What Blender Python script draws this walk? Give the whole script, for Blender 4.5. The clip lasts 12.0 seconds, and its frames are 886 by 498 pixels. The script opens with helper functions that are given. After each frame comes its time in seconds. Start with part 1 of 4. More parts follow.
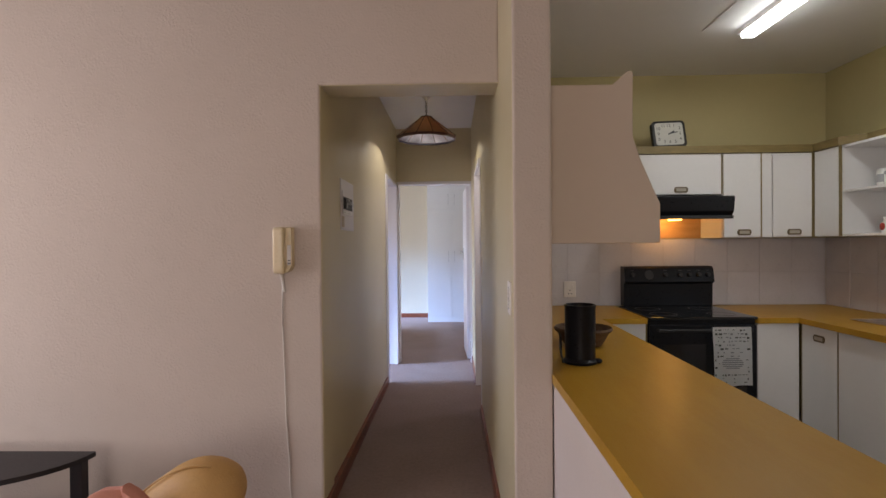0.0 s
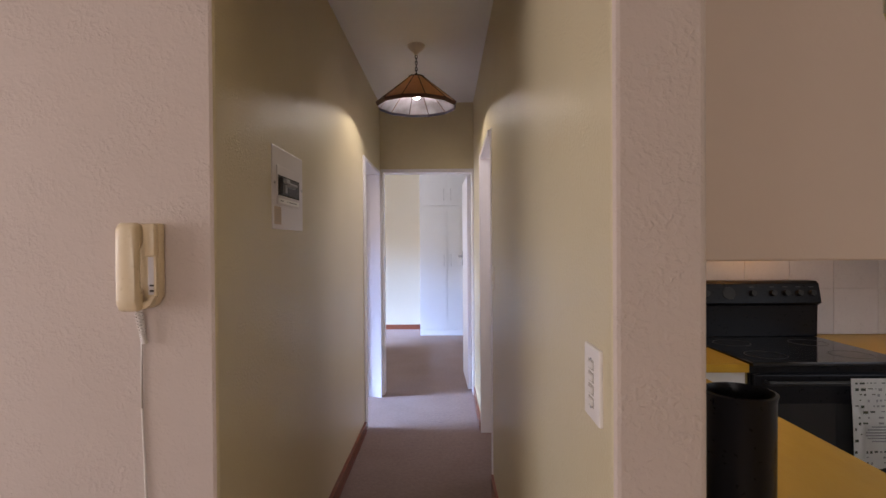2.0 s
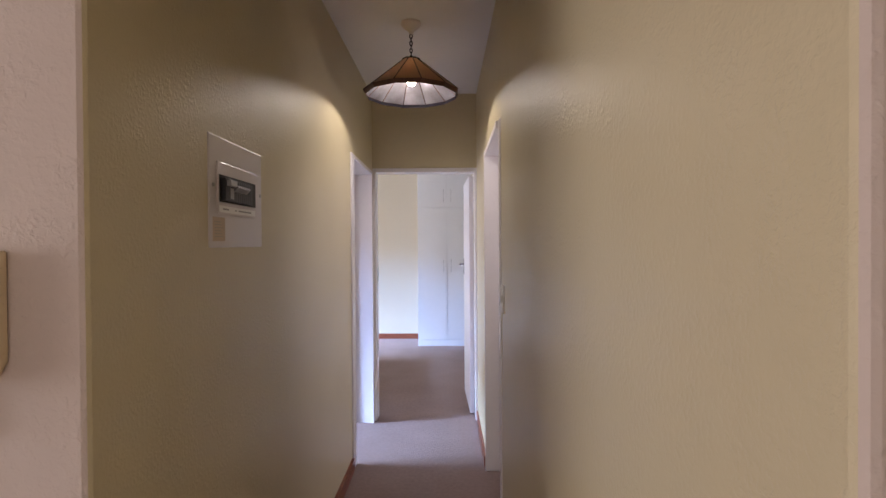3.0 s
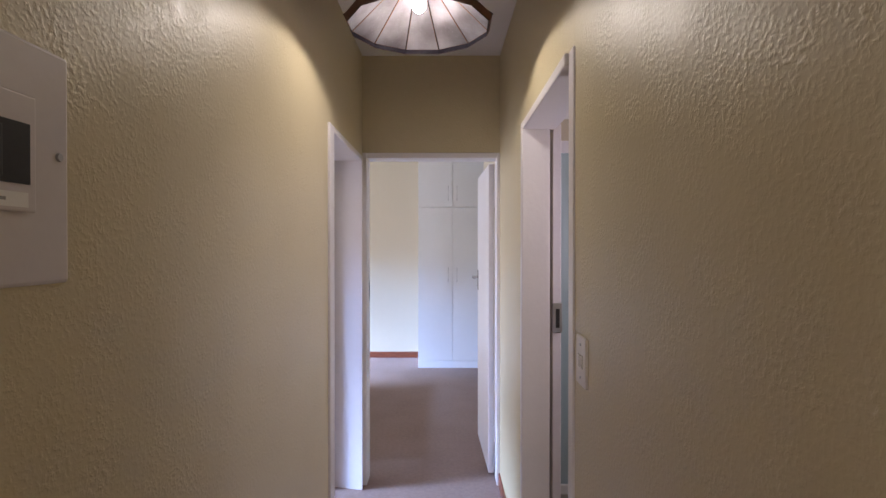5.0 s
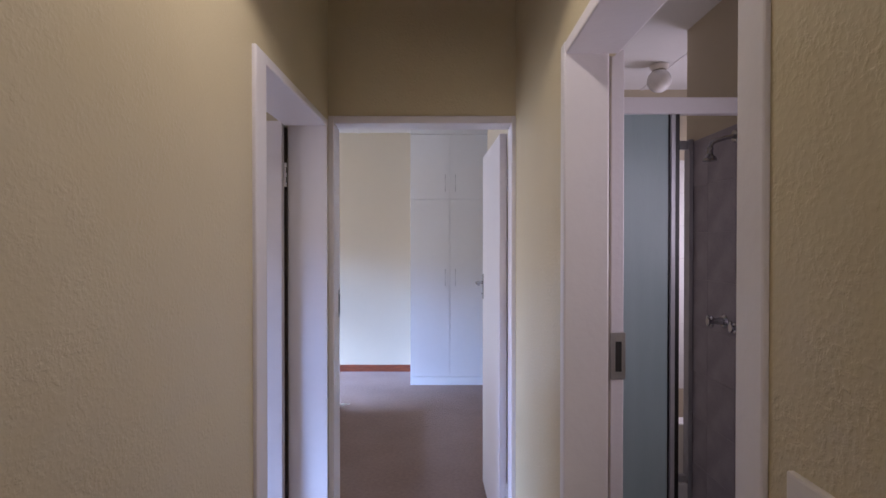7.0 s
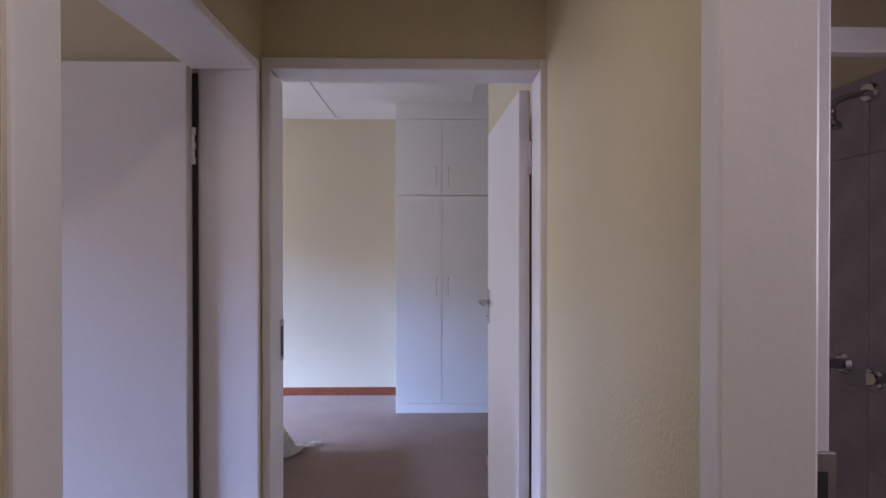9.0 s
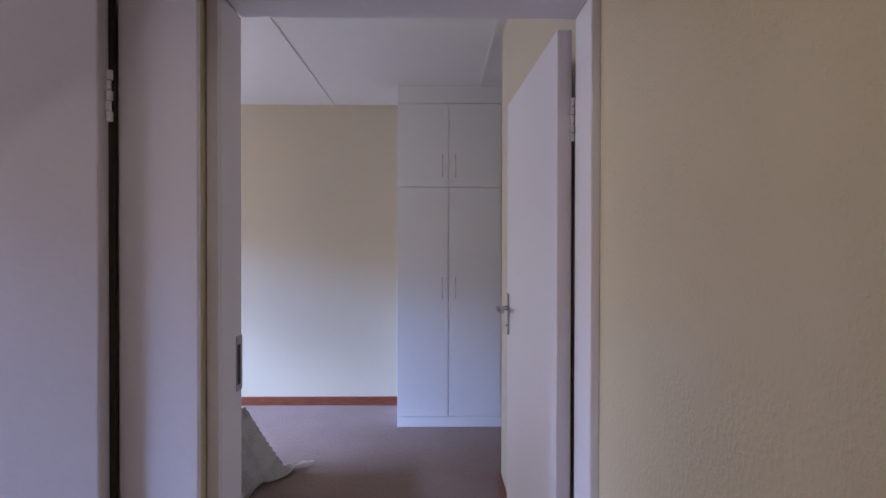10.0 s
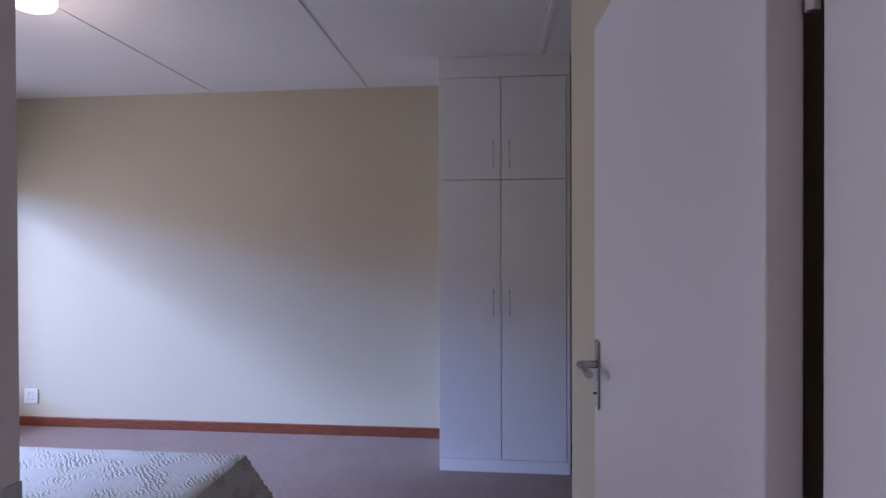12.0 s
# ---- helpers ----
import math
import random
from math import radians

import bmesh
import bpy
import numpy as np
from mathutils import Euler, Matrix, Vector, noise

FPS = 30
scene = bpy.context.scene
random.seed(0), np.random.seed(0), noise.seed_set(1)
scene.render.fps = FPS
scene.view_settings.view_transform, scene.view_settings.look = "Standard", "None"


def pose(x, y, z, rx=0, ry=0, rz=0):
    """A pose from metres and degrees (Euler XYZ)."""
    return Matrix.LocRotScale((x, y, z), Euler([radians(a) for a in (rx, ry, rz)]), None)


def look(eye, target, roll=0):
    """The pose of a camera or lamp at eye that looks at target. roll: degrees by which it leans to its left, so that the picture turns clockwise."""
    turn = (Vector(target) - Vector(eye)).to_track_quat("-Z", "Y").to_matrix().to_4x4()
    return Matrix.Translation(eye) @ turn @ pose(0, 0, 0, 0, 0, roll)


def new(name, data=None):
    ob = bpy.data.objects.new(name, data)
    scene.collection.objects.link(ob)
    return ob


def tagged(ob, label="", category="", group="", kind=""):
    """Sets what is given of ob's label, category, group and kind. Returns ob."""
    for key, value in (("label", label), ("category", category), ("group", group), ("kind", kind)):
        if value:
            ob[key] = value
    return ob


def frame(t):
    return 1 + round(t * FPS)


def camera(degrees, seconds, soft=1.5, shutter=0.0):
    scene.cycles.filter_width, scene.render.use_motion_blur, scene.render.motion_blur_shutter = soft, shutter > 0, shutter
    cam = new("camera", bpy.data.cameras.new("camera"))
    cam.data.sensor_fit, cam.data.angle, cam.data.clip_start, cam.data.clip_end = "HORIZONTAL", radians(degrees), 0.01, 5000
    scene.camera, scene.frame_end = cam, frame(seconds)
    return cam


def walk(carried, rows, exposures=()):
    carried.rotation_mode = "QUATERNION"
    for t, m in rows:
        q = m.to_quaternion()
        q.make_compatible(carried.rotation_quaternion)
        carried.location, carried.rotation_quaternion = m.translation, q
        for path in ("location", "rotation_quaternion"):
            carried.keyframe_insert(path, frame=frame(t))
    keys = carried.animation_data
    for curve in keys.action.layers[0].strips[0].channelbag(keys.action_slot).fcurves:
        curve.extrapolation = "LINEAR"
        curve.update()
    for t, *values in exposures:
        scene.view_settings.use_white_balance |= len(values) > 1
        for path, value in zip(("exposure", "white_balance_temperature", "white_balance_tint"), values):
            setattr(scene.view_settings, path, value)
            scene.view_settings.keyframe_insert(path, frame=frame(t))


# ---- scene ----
cam = camera(81.0, 12.0)
PATH = [
    (0, (0.15, -0.311, 1.349), (0.1, 1.688, 1.33), -0.5),
    (0.5, (0.149, 0.006, 1.351), (0.105, 2.005, 1.332), -0.5),
    (1, (0.145, 0.299, 1.34), (0.105, 2.298, 1.322), -0.5),
    (1.5, (0.124, 0.579, 1.36), (0.089, 2.579, 1.343), -0.5),
    (2, (0.111, 0.859, 1.379), (0.084, 2.859, 1.359), -0.4),
    (2.5, (0.118, 1.11, 1.413), (0.091, 3.11, 1.392), -0.4),
    (4.5, (0.021, 2.1, 1.487), (0.004, 4.1, 1.469), -0.0),
    (5, (-0.001, 2.366, 1.488), (-0.014, 4.366, 1.474), -0.0),
    (5.5, (-0.014, 2.602, 1.499), (-0.027, 4.602, 1.477), -0.1),
    (6, (-0.006, 2.828, 1.487), (-0.014, 4.828, 1.469), -0.0),
    (6.5, (0.005, 3.017, 1.48), (0.001, 5.017, 1.46), 0.0),
    (7, (0.001, 3.221, 1.48), (0.0, 5.22, 1.461), 0.0),
    (9, (-0.011, 4.017, 1.5), (0.028, 6.017, 1.487), 0.0),
    (9.5, (-0.034, 4.235, 1.493), (0.001, 6.235, 1.482), 0.2),
    (10, (-0.024, 4.445, 1.481), (0.0, 6.444, 1.465), 0.1),
    (10.5, (-0.007, 4.652, 1.489), (-0.007, 6.652, 1.466), 0.1),
    (11, (0.0, 4.832, 1.497), (-0.063, 6.831, 1.474), 0.1),
    (11.5, (0.0, 5.021, 1.518), (-0.126, 7.017, 1.493), -0.3),
    (12, (0.007, 5.191, 1.514), (-0.179, 7.187, 1.500), -0.2),
]
EXPOSURES = [
    (0.0, 0.30, 6480, 13), (1.5, 0.40, 6550, 16), (2.5, 0.46, 6580, 17), (4.5, 0.42, 6620, 16), (5.5, 0.26, 6480, 17),
    (7.0, -0.03, 6350, 19), (9.0, -0.36, 6500, 21), (10.5, -0.70, 6450, 24), (11.5, -0.95, 6400, 25), (12.0, -1.18, 6280, 27),
]
walk(cam, [(t, look(eye, target, roll)) for t, eye, target, roll in PATH], EXPOSURES)

# ---- world and lights ----
world = bpy.data.worlds.new("world")
scene.world = world
world.use_nodes = True
wn = world.node_tree.nodes
sky = wn.new("ShaderNodeTexSky")
sky.sky_type, sky.sun_disc = "NISHITA", False
sky.sun_elevation, sky.sun_rotation = radians(48), radians(200)
wn["Background"].inputs[1].default_value = 0.10
world.node_tree.links.new(sky.outputs[0], wn["Background"].inputs[0])


def lamp(name, kind, m, energy, color, size=0.1, size_y=None, spread=None):
    d = bpy.data.lights.new(name, kind)
    d.energy, d.color = energy, color
    if kind == "AREA":
        d.shape, d.size, d.size_y = "RECTANGLE", size, size_y or size
        if spread:
            d.spread = radians(spread)
    elif kind == "SUN":
        d.angle = size
    else:
        d.shadow_soft_size = size
    ob = new(name, d)
    ob.matrix_world = m
    return ob


lamp("sun", "SUN", look((0, -20, 22), (0, 0, 0)), 2.5, (1.0, 0.95, 0.88), radians(0.6))
# daylight and fill: areas in wall openings, two of them outdoors
lamp("living_window_light", "AREA", look((-4.02, 0.85, 1.35), (0.0, 1.4, 1.25)), 52, (0.96, 0.92, 0.94), 2.1, 1.7)
# added fill from an unseen opening behind the camera
lamp("living_back_fill", "AREA", look((-0.8, -4.52, 1.4), (-0.5, 2, 1.2)), 49, (1.0, 0.91, 0.84), 2.2, 1.5)
# outdoor area, placed so the window head cuts a slanted wash
lamp("bedroom_sky_light", "AREA", look((-12.0, 2.9, 4.1), (-3.2, 8.2, 1.0)), 310, (0.24, 0.47, 1.0), 4.4, 1.3, 60)
# second outdoor area, added to brighten the bed
lamp("bedroom_bed_fill", "AREA", look((-11.0, 4.6, 5.5), (-2.4, 7.3, 0.6)), 640, (0.40, 0.60, 1.0), 4.0, 1.4, 60)
lamp("bedroom_window_light", "AREA", look((-4.38, 7.4, 1.45), (-1.0, 7.4, 0.0)), 84, (0.80, 0.86, 1.0), 2.8, 1.2)
lamp("second_bedroom_window_light", "AREA", look((-3.66, 4.75, 1.45), (0.0, 5.15, 0.0)), 33, (0.90, 0.88, 1.0), 1.15, 1.2)
# added kitchen fill, in a side wall opening that is out of view
lamp("kitchen_side_fill", "AREA", look((3.0, 1.3, 1.5), (1.0, 1.6, 1.2)), 3, (0.88, 0.94, 1.0), 1.3, 0.9)
# added fill for the tiles behind the shower, from an unseen window
lamp("bathroom_far_fill", "AREA", look((2.385, 6.62, 1.5), (1.2, 6.5, 1.4)), 13, (0.88, 0.82, 1.0), 0.6, 0.9)
# added fill beside the bathroom door, where no window is known
lamp("bathroom_door_fill", "AREA", look((1.33, 4.45, 1.65), (0.3, 4.9, 1.5)), 6.5, (0.92, 0.84, 0.96), 0.6, 0.6)
# the lamps of the place
HB_LAMP = 2.38
lamp("hallway_bulb", "POINT", pose(-0.098, 4.21, 2.345), 6.1, (1.0, 0.94, 0.83), 0.03)
# warm room fill, set well below the glass bowl to spare the ceiling
lamp("bedroom_ceiling_bulb", "POINT", pose(-2.23, 7.53, HB_LAMP), 11, (1.0, 0.84, 0.74), 0.14)
lamp("cooker_hood_bulb", "POINT", pose(1.78, 3.69, 1.50), 1.5, (1.0, 0.46, 0.11), 0.02)
lamp("kitchen_tube_light", "AREA", look((1.935, 2.4, 2.585), (1.935, 2.4, 0)), 5.0, (0.97, 1.0, 0.98), 0.06, 1.2)


# ---- materials ----
def material(name, color, rough=0.6, metal=0.0, color2=None, scale=8.0, bump=0.0, bump_scale=60.0, fine=0.25, emit=None,
             stretch=None, coat=0.0, per_piece=0.0, bump_kind="noise", spec=None):
    m = bpy.data.materials.new(name)
    m.use_nodes = True
    t = m.node_tree
    n, l = t.nodes, t.links
    b = n["Principled BSDF"]
    co = n.new("ShaderNodeTexCoord")
    mp = n.new("ShaderNodeMapping")
    if stretch:
        mp.inputs["Scale"].default_value = stretch
    l.new(co.outputs["Object"], mp.inputs[0])
    big = n.new("ShaderNodeTexNoise")
    big.inputs["Scale"].default_value, big.inputs["Detail"].default_value = scale, 6
    small = n.new("ShaderNodeTexNoise")
    small.inputs["Scale"].default_value, small.inputs["Detail"].default_value = scale * 14, 3
    for k in (big, small):
        l.new(mp.outputs[0], k.inputs["Vector"])
    add = n.new("ShaderNodeMix")
    add.inputs[0].default_value = fine
    l.new(big.outputs[0], add.inputs[2])
    l.new(small.outputs[0], add.inputs[3])
    ramp = n.new("ShaderNodeValToRGB")
    c2 = color2 or tuple(c * 0.82 for c in color)
    ramp.color_ramp.elements[0].position, ramp.color_ramp.elements[1].position = 0.34, 0.66
    ramp.color_ramp.elements[0].color, ramp.color_ramp.elements[1].color = (*c2, 1), (*color, 1)
    l.new(add.outputs[0], ramp.inputs[0])
    out = ramp.outputs[0]
    if per_piece:
        info = n.new("ShaderNodeObjectInfo")
        hsv = n.new("ShaderNodeHueSaturation")
        mr = n.new("ShaderNodeMapRange")
        mr.inputs[3].default_value, mr.inputs[4].default_value = 1 - per_piece, 1 + per_piece
        l.new(info.outputs["Random"], mr.inputs[0])
        l.new(mr.outputs[0], hsv.inputs["Value"])
        l.new(out, hsv.inputs["Color"])
        out = hsv.outputs[0]
    l.new(out, b.inputs["Base Color"])
    rr = n.new("ShaderNodeMapRange")
    rr.inputs[3].default_value, rr.inputs[4].default_value = max(0.02, rough - 0.08), min(1, rough + 0.08)
    l.new(small.outputs[0], rr.inputs[0])
    l.new(rr.outputs[0], b.inputs["Roughness"])
    b.inputs["Metallic"].default_value = metal
    b.inputs["Coat Weight"].default_value = coat
    if spec is not None:
        b.inputs["Specular IOR Level"].default_value = spec
    if bump:
        bt = n.new("ShaderNodeTexNoise")
        bt.inputs["Scale"].default_value, bt.inputs["Detail"].default_value = bump_scale, 2.6 if bump_kind == "stucco" else 3
        l.new(mp.outputs[0], bt.inputs["Vector"])
        h = bt.outputs[0]
        if bump_kind == "stucco":
            # trowelled dabs: flat-topped blobs that come and go in patches
            bt.inputs["Distortion"].default_value = 0.25
            cr = n.new("ShaderNodeValToRGB")
            cr.color_ramp.interpolation = "EASE"
            cr.color_ramp.elements[0].position, cr.color_ramp.elements[1].position = 0.36, 0.76
            l.new(h, cr.inputs[0])
            patch = n.new("ShaderNodeTexNoise")
            patch.inputs["Scale"].default_value, patch.inputs["Detail"].default_value = bump_scale * 0.11, 2
            l.new(mp.outputs[0], patch.inputs["Vector"])
            depth = n.new("ShaderNodeMapRange")
            depth.inputs[1].default_value, depth.inputs[2].default_value = 0.36, 0.66
            depth.inputs[3].default_value, depth.inputs[4].default_value = 0.35, 1.15
            l.new(patch.outputs[0], depth.inputs[0])
            mul = n.new("ShaderNodeMath")
            mul.operation = "MULTIPLY"
            l.new(cr.outputs[0], mul.inputs[0])
            l.new(depth.outputs[0], mul.inputs[1])
            h = mul.outputs[0]
        bp = n.new("ShaderNodeBump")
        bp.inputs["Distance"].default_value, bp.inputs["Strength"].default_value = bump, 1.0
        l.new(h, bp.inputs["Height"])
        l.new(bp.outputs[0], b.inputs["Normal"])
    if emit:
        b.inputs["Emission Color"].default_value = (*emit[0], 1)
        b.inputs["Emission Strength"].default_value = emit[1]
    return m


def quilt(m):
    """Ripples of stitched relief in loose patches, over a material's fine weave."""
    n, l = m.node_tree.nodes, m.node_tree.links
    co = n.new("ShaderNodeTexCoord")
    wave = n.new("ShaderNodeTexWave")
    wave.bands_direction = "DIAGONAL"
    wave.inputs["Scale"].default_value, wave.inputs["Distortion"].default_value = 24, 7
    wave.inputs["Detail"].default_value, wave.inputs["Detail Scale"].default_value = 2, 1.6
    patch = n.new("ShaderNodeTexNoise")
    patch.inputs["Scale"].default_value, patch.inputs["Detail"].default_value = 8.5, 3
    mask = n.new("ShaderNodeMapRange")
    mask.inputs[1].default_value, mask.inputs[2].default_value = 0.47, 0.60
    mul = n.new("ShaderNodeMath")
    mul.operation = "MULTIPLY"
    bp = n.new("ShaderNodeBump")
    bp.inputs["Distance"].default_value = 0.0035
    l.new(co.outputs["Object"], wave.inputs["Vector"])
    l.new(co.outputs["Object"], patch.inputs["Vector"])
    l.new(patch.outputs[0], mask.inputs[0])
    l.new(wave.outputs["Fac"], mul.inputs[0])
    l.new(mask.outputs[0], mul.inputs[1])
    l.new(mul.outputs[0], bp.inputs["Height"])
    shader = n["Principled BSDF"]
    # tan in the stitched patches: brown motif, with the relief's shade painted in
    ripple_tan = n.new("ShaderNodeMix")
    ripple_tan.data_type = "RGBA"
    part_of = n.new("ShaderNodeMath")
    part_of.operation = "MULTIPLY"
    part_of.inputs[1].default_value = 0.42
    l.new(mul.outputs[0], part_of.inputs[0])
    l.new(part_of.outputs[0], ripple_tan.inputs[0])
    l.new(shader.inputs["Base Color"].links[0].from_socket, ripple_tan.inputs[6])
    ripple_tan.inputs[7].default_value = (0.50, 0.42, 0.30, 1)
    l.new(ripple_tan.outputs[2], shader.inputs["Base Color"])
    l.new(shader.inputs["Normal"].links[0].from_socket, bp.inputs["Normal"])
    l.new(bp.outputs[0], shader.inputs["Normal"])


def clear(name, color, rough, transmission=1.0):
    m = bpy.data.materials.new(name)
    m.use_nodes = True
    t = m.node_tree
    b = t.nodes["Principled BSDF"]
    b.inputs["Base Color"].default_value = (*color, 1)
    b.inputs["Roughness"].default_value = rough
    b.inputs["Transmission Weight"].default_value = transmission
    nz = t.nodes.new("ShaderNodeTexNoise")
    nz.inputs["Scale"].default_value = 45
    bp = t.nodes.new("ShaderNodeBump")
    bp.inputs["Distance"].default_value = 0.004
    t.links.new(nz.outputs[0], bp.inputs["Height"])
    t.links.new(bp.outputs[0], b.inputs["Normal"])
    return m


# living and hall: one cream paint, tinted apart for daylight and lamplight
PLASTER_LIVING = material("living_plaster", (0.55, 0.46, 0.40), 0.85, color2=(0.51, 0.425, 0.365), scale=1.3, bump=0.0011, bump_scale=88, bump_kind="stucco", fine=0.3)
PLASTER_HALL = material("hall_plaster", (0.60, 0.52, 0.34), 0.42, color2=(0.555, 0.475, 0.305), scale=1.6, bump=0.0008, bump_scale=120, bump_kind="stucco", fine=0.3)
PLASTER_SMOOTH = material("smooth_canopy_plaster", (0.55, 0.45, 0.365), 0.8, color2=(0.52, 0.42, 0.34), scale=1.5, bump=0.0005, bump_scale=60)
PLASTER_BED = material("bedroom_paint", (0.55, 0.487, 0.37), 0.8, color2=(0.525, 0.465, 0.352), scale=1.2, bump=0.0012, bump_scale=70)
PLASTER_KITCHEN = material("kitchen_paint", (0.50, 0.43, 0.22), 0.7, color2=(0.46, 0.395, 0.20), scale=1.4, bump=0.0012, bump_scale=70)
CEIL = material("ceiling_paint", (0.78, 0.77, 0.76), 0.85, color2=(0.74, 0.73, 0.72), scale=1.1, bump=0.0008, bump_scale=90)
CARPET = material("carpet", (0.345, 0.252, 0.225), 0.95, color2=(0.28, 0.203, 0.18), scale=3.0, bump=0.006, bump_scale=420, fine=0.55, spec=0.1)
KITCHEN_FLOOR = material("kitchen_floor_tile", (0.36, 0.30, 0.25), 0.45, color2=(0.31, 0.26, 0.21), scale=3.0, bump=0.001)
SKIRT = material("stained_skirting", (0.25, 0.068, 0.03), 0.32, color2=(0.13, 0.035, 0.02), scale=9, stretch=(1, 1, 6), bump=0.0006, bump_scale=80)
GLOSS_WHITE = material("white_gloss_paint", (0.76, 0.73, 0.75), 0.38, color2=(0.72, 0.69, 0.71), scale=2.2, bump=0.0007, bump_scale=55)
DOOR_WHITE = material("white_door_paint", (0.74, 0.71, 0.74), 0.42, color2=(0.70, 0.67, 0.70), scale=1.6, bump=0.0008, bump_scale=65)
WARD_WHITE = material("white_wardrobe_board", (0.79, 0.79, 0.80), 0.5, color2=(0.76, 0.76, 0.77), scale=1.5, bump=0.0003, bump_scale=100)
CAB_WHITE = material("white_cabinet_board", (0.76, 0.75, 0.74), 0.4, color2=(0.72, 0.71, 0.70), scale=2.5, bump=0.0003, bump_scale=100)
WOOD_EDGE = material("olive_wood_edging", (0.24, 0.175, 0.065), 0.5, color2=(0.18, 0.13, 0.045), scale=12, stretch=(1, 1, 4))
WORKTOP = material("oak_laminate_worktop", (0.44, 0.245, 0.025), 0.36, color2=(0.41, 0.22, 0.02), scale=4, spec=0.28, fine=0.05, stretch=(5, 1, 1), bump=0.00008, bump_scale=30)
BLACK = material("black_enamel", (0.009, 0.009, 0.012), 0.3, color2=(0.008, 0.008, 0.01), scale=5, spec=0.2)
BLACK_MATT = material("black_plastic", (0.014, 0.013, 0.014), 0.45, color2=(0.009, 0.009, 0.01), scale=7, bump=0.0004)
BLACK_GLASS = material("black_glass_hob", (0.01, 0.01, 0.012), 0.08, color2=(0.008, 0.008, 0.009), scale=4)
DIM_PRINT = material("dim_grey_print", (0.07, 0.07, 0.072), 0.4, color2=(0.05, 0.05, 0.052))
GREY_PRINT = material("grey_print", (0.35, 0.35, 0.36), 0.5, color2=(0.28, 0.28, 0.29))
TILE = material("glazed_wall_tile", (0.58, 0.55, 0.57), 0.3, color2=(0.53, 0.50, 0.52), scale=6, per_piece=0.03, bump=0.0004, bump_scale=20)
GROUT = material("tile_grout", (0.55, 0.52, 0.53), 0.9)
SHOWER_TILE = material("shower_tile", (0.36, 0.335, 0.385), 0.45, color2=(0.25, 0.235, 0.275), scale=7, per_piece=0.03)
CREAM_PLASTIC = material("aged_cream_plastic", (0.74, 0.61, 0.41), 0.3, color2=(0.68, 0.55, 0.36), scale=6)
WHITE_PLASTIC = material("white_plastic", (0.74, 0.69, 0.64), 0.38, color2=(0.69, 0.64, 0.59), scale=8)
COVER_WHITE = material("white_enamelled_cover", (0.68, 0.64, 0.65), 0.32, color2=(0.64, 0.60, 0.61), scale=5, bump=0.0003, bump_scale=40)
# paints the shade in holes and recesses; also black buttons and breaker window
DARK_SLOT = material("flat_black", (0.02, 0.018, 0.016), 0.7)
CHROME = material("chrome", (0.75, 0.75, 0.76), 0.16, 1.0, color2=(0.68, 0.68, 0.7), scale=20)
DARK_CHROME = material("grey_chrome", (0.48, 0.48, 0.50), 0.16, 1.0, color2=(0.40, 0.40, 0.42), scale=20)
STEEL = material("brushed_steel", (0.40, 0.40, 0.41), 0.35, 1.0, color2=(0.48, 0.48, 0.5), scale=30)
ALU_GREY = material("grey_aluminium", (0.42, 0.42, 0.45), 0.4, 0.3, color2=(0.36, 0.36, 0.39), scale=12)
BRASS = material("aged_brass", (0.17, 0.125, 0.07), 0.42, 0.6, color2=(0.11, 0.08, 0.045), scale=18)
IRON = material("dark_iron", (0.035, 0.026, 0.022), 0.5, 0.7, color2=(0.02, 0.016, 0.014), scale=30)
LEATHER = material("tan_leather", (0.55, 0.32, 0.11), 0.6, color2=(0.46, 0.255, 0.08), scale=5, bump=0.0015, bump_scale=130)
PEACH = material("peach_fabric", (0.55, 0.24, 0.17), 0.9, color2=(0.48, 0.20, 0.14), scale=8, bump=0.002, bump_scale=300)
TABLE_BLACK = material("black_ash_veneer", (0.014, 0.011, 0.015), 0.5, color2=(0.009, 0.007, 0.010), scale=6, stretch=(1, 6, 1), bump=0.0004)
TOWEL = material("white_tea_towel", (0.88, 0.88, 0.87), 0.95, color2=(0.84, 0.84, 0.83), scale=20, bump=0.0002, bump_scale=300)
BASKET = material("dark_wicker", (0.12, 0.065, 0.03), 0.7, color2=(0.06, 0.03, 0.015), scale=40, bump=0.004, bump_scale=120)
CERAMIC = material("white_ceramic", (0.78, 0.78, 0.76), 0.2, color2=(0.74, 0.74, 0.72))
LABEL = material("aged_paper_label", (0.58, 0.46, 0.36), 0.8)
INSET = material("pale_inset", (0.42, 0.38, 0.31), 0.5)
DIAL = material("clock_dial_card", (0.55, 0.54, 0.48), 0.6)
RED_ITEM = material("red_glaze", (0.5, 0.05, 0.03), 0.3)
HOOD_BACK = material("beech_panel", (0.55, 0.33, 0.13), 0.5, color2=(0.46, 0.26, 0.09), scale=5, stretch=(1, 1, 6))
TUBE = material("fluorescent_diffuser", (0.85, 0.85, 0.82), 0.5, emit=((0.97, 1.0, 0.96), 9.0))
BULB = material("lit_bulb", (0.9, 0.9, 0.9), 0.4, emit=((1.0, 0.92, 0.85), 60.0))
HOODLAMP = material("lit_hood_lens", (0.9, 0.8, 0.6), 0.4, emit=((1.0, 0.58, 0.12), 5.0))
OPAL = material("opal_glass_globe", (0.80, 0.78, 0.76), 0.25)
LIT_OPAL = material("lit_opal_bowl", (0.85, 0.83, 0.78), 0.3, emit=((1.0, 0.90, 0.70), 2.6))
AMBER = material("amber_stained_glass", (0.28, 0.105, 0.04), 0.35, color2=(0.17, 0.062, 0.028), scale=5, fine=0.05)
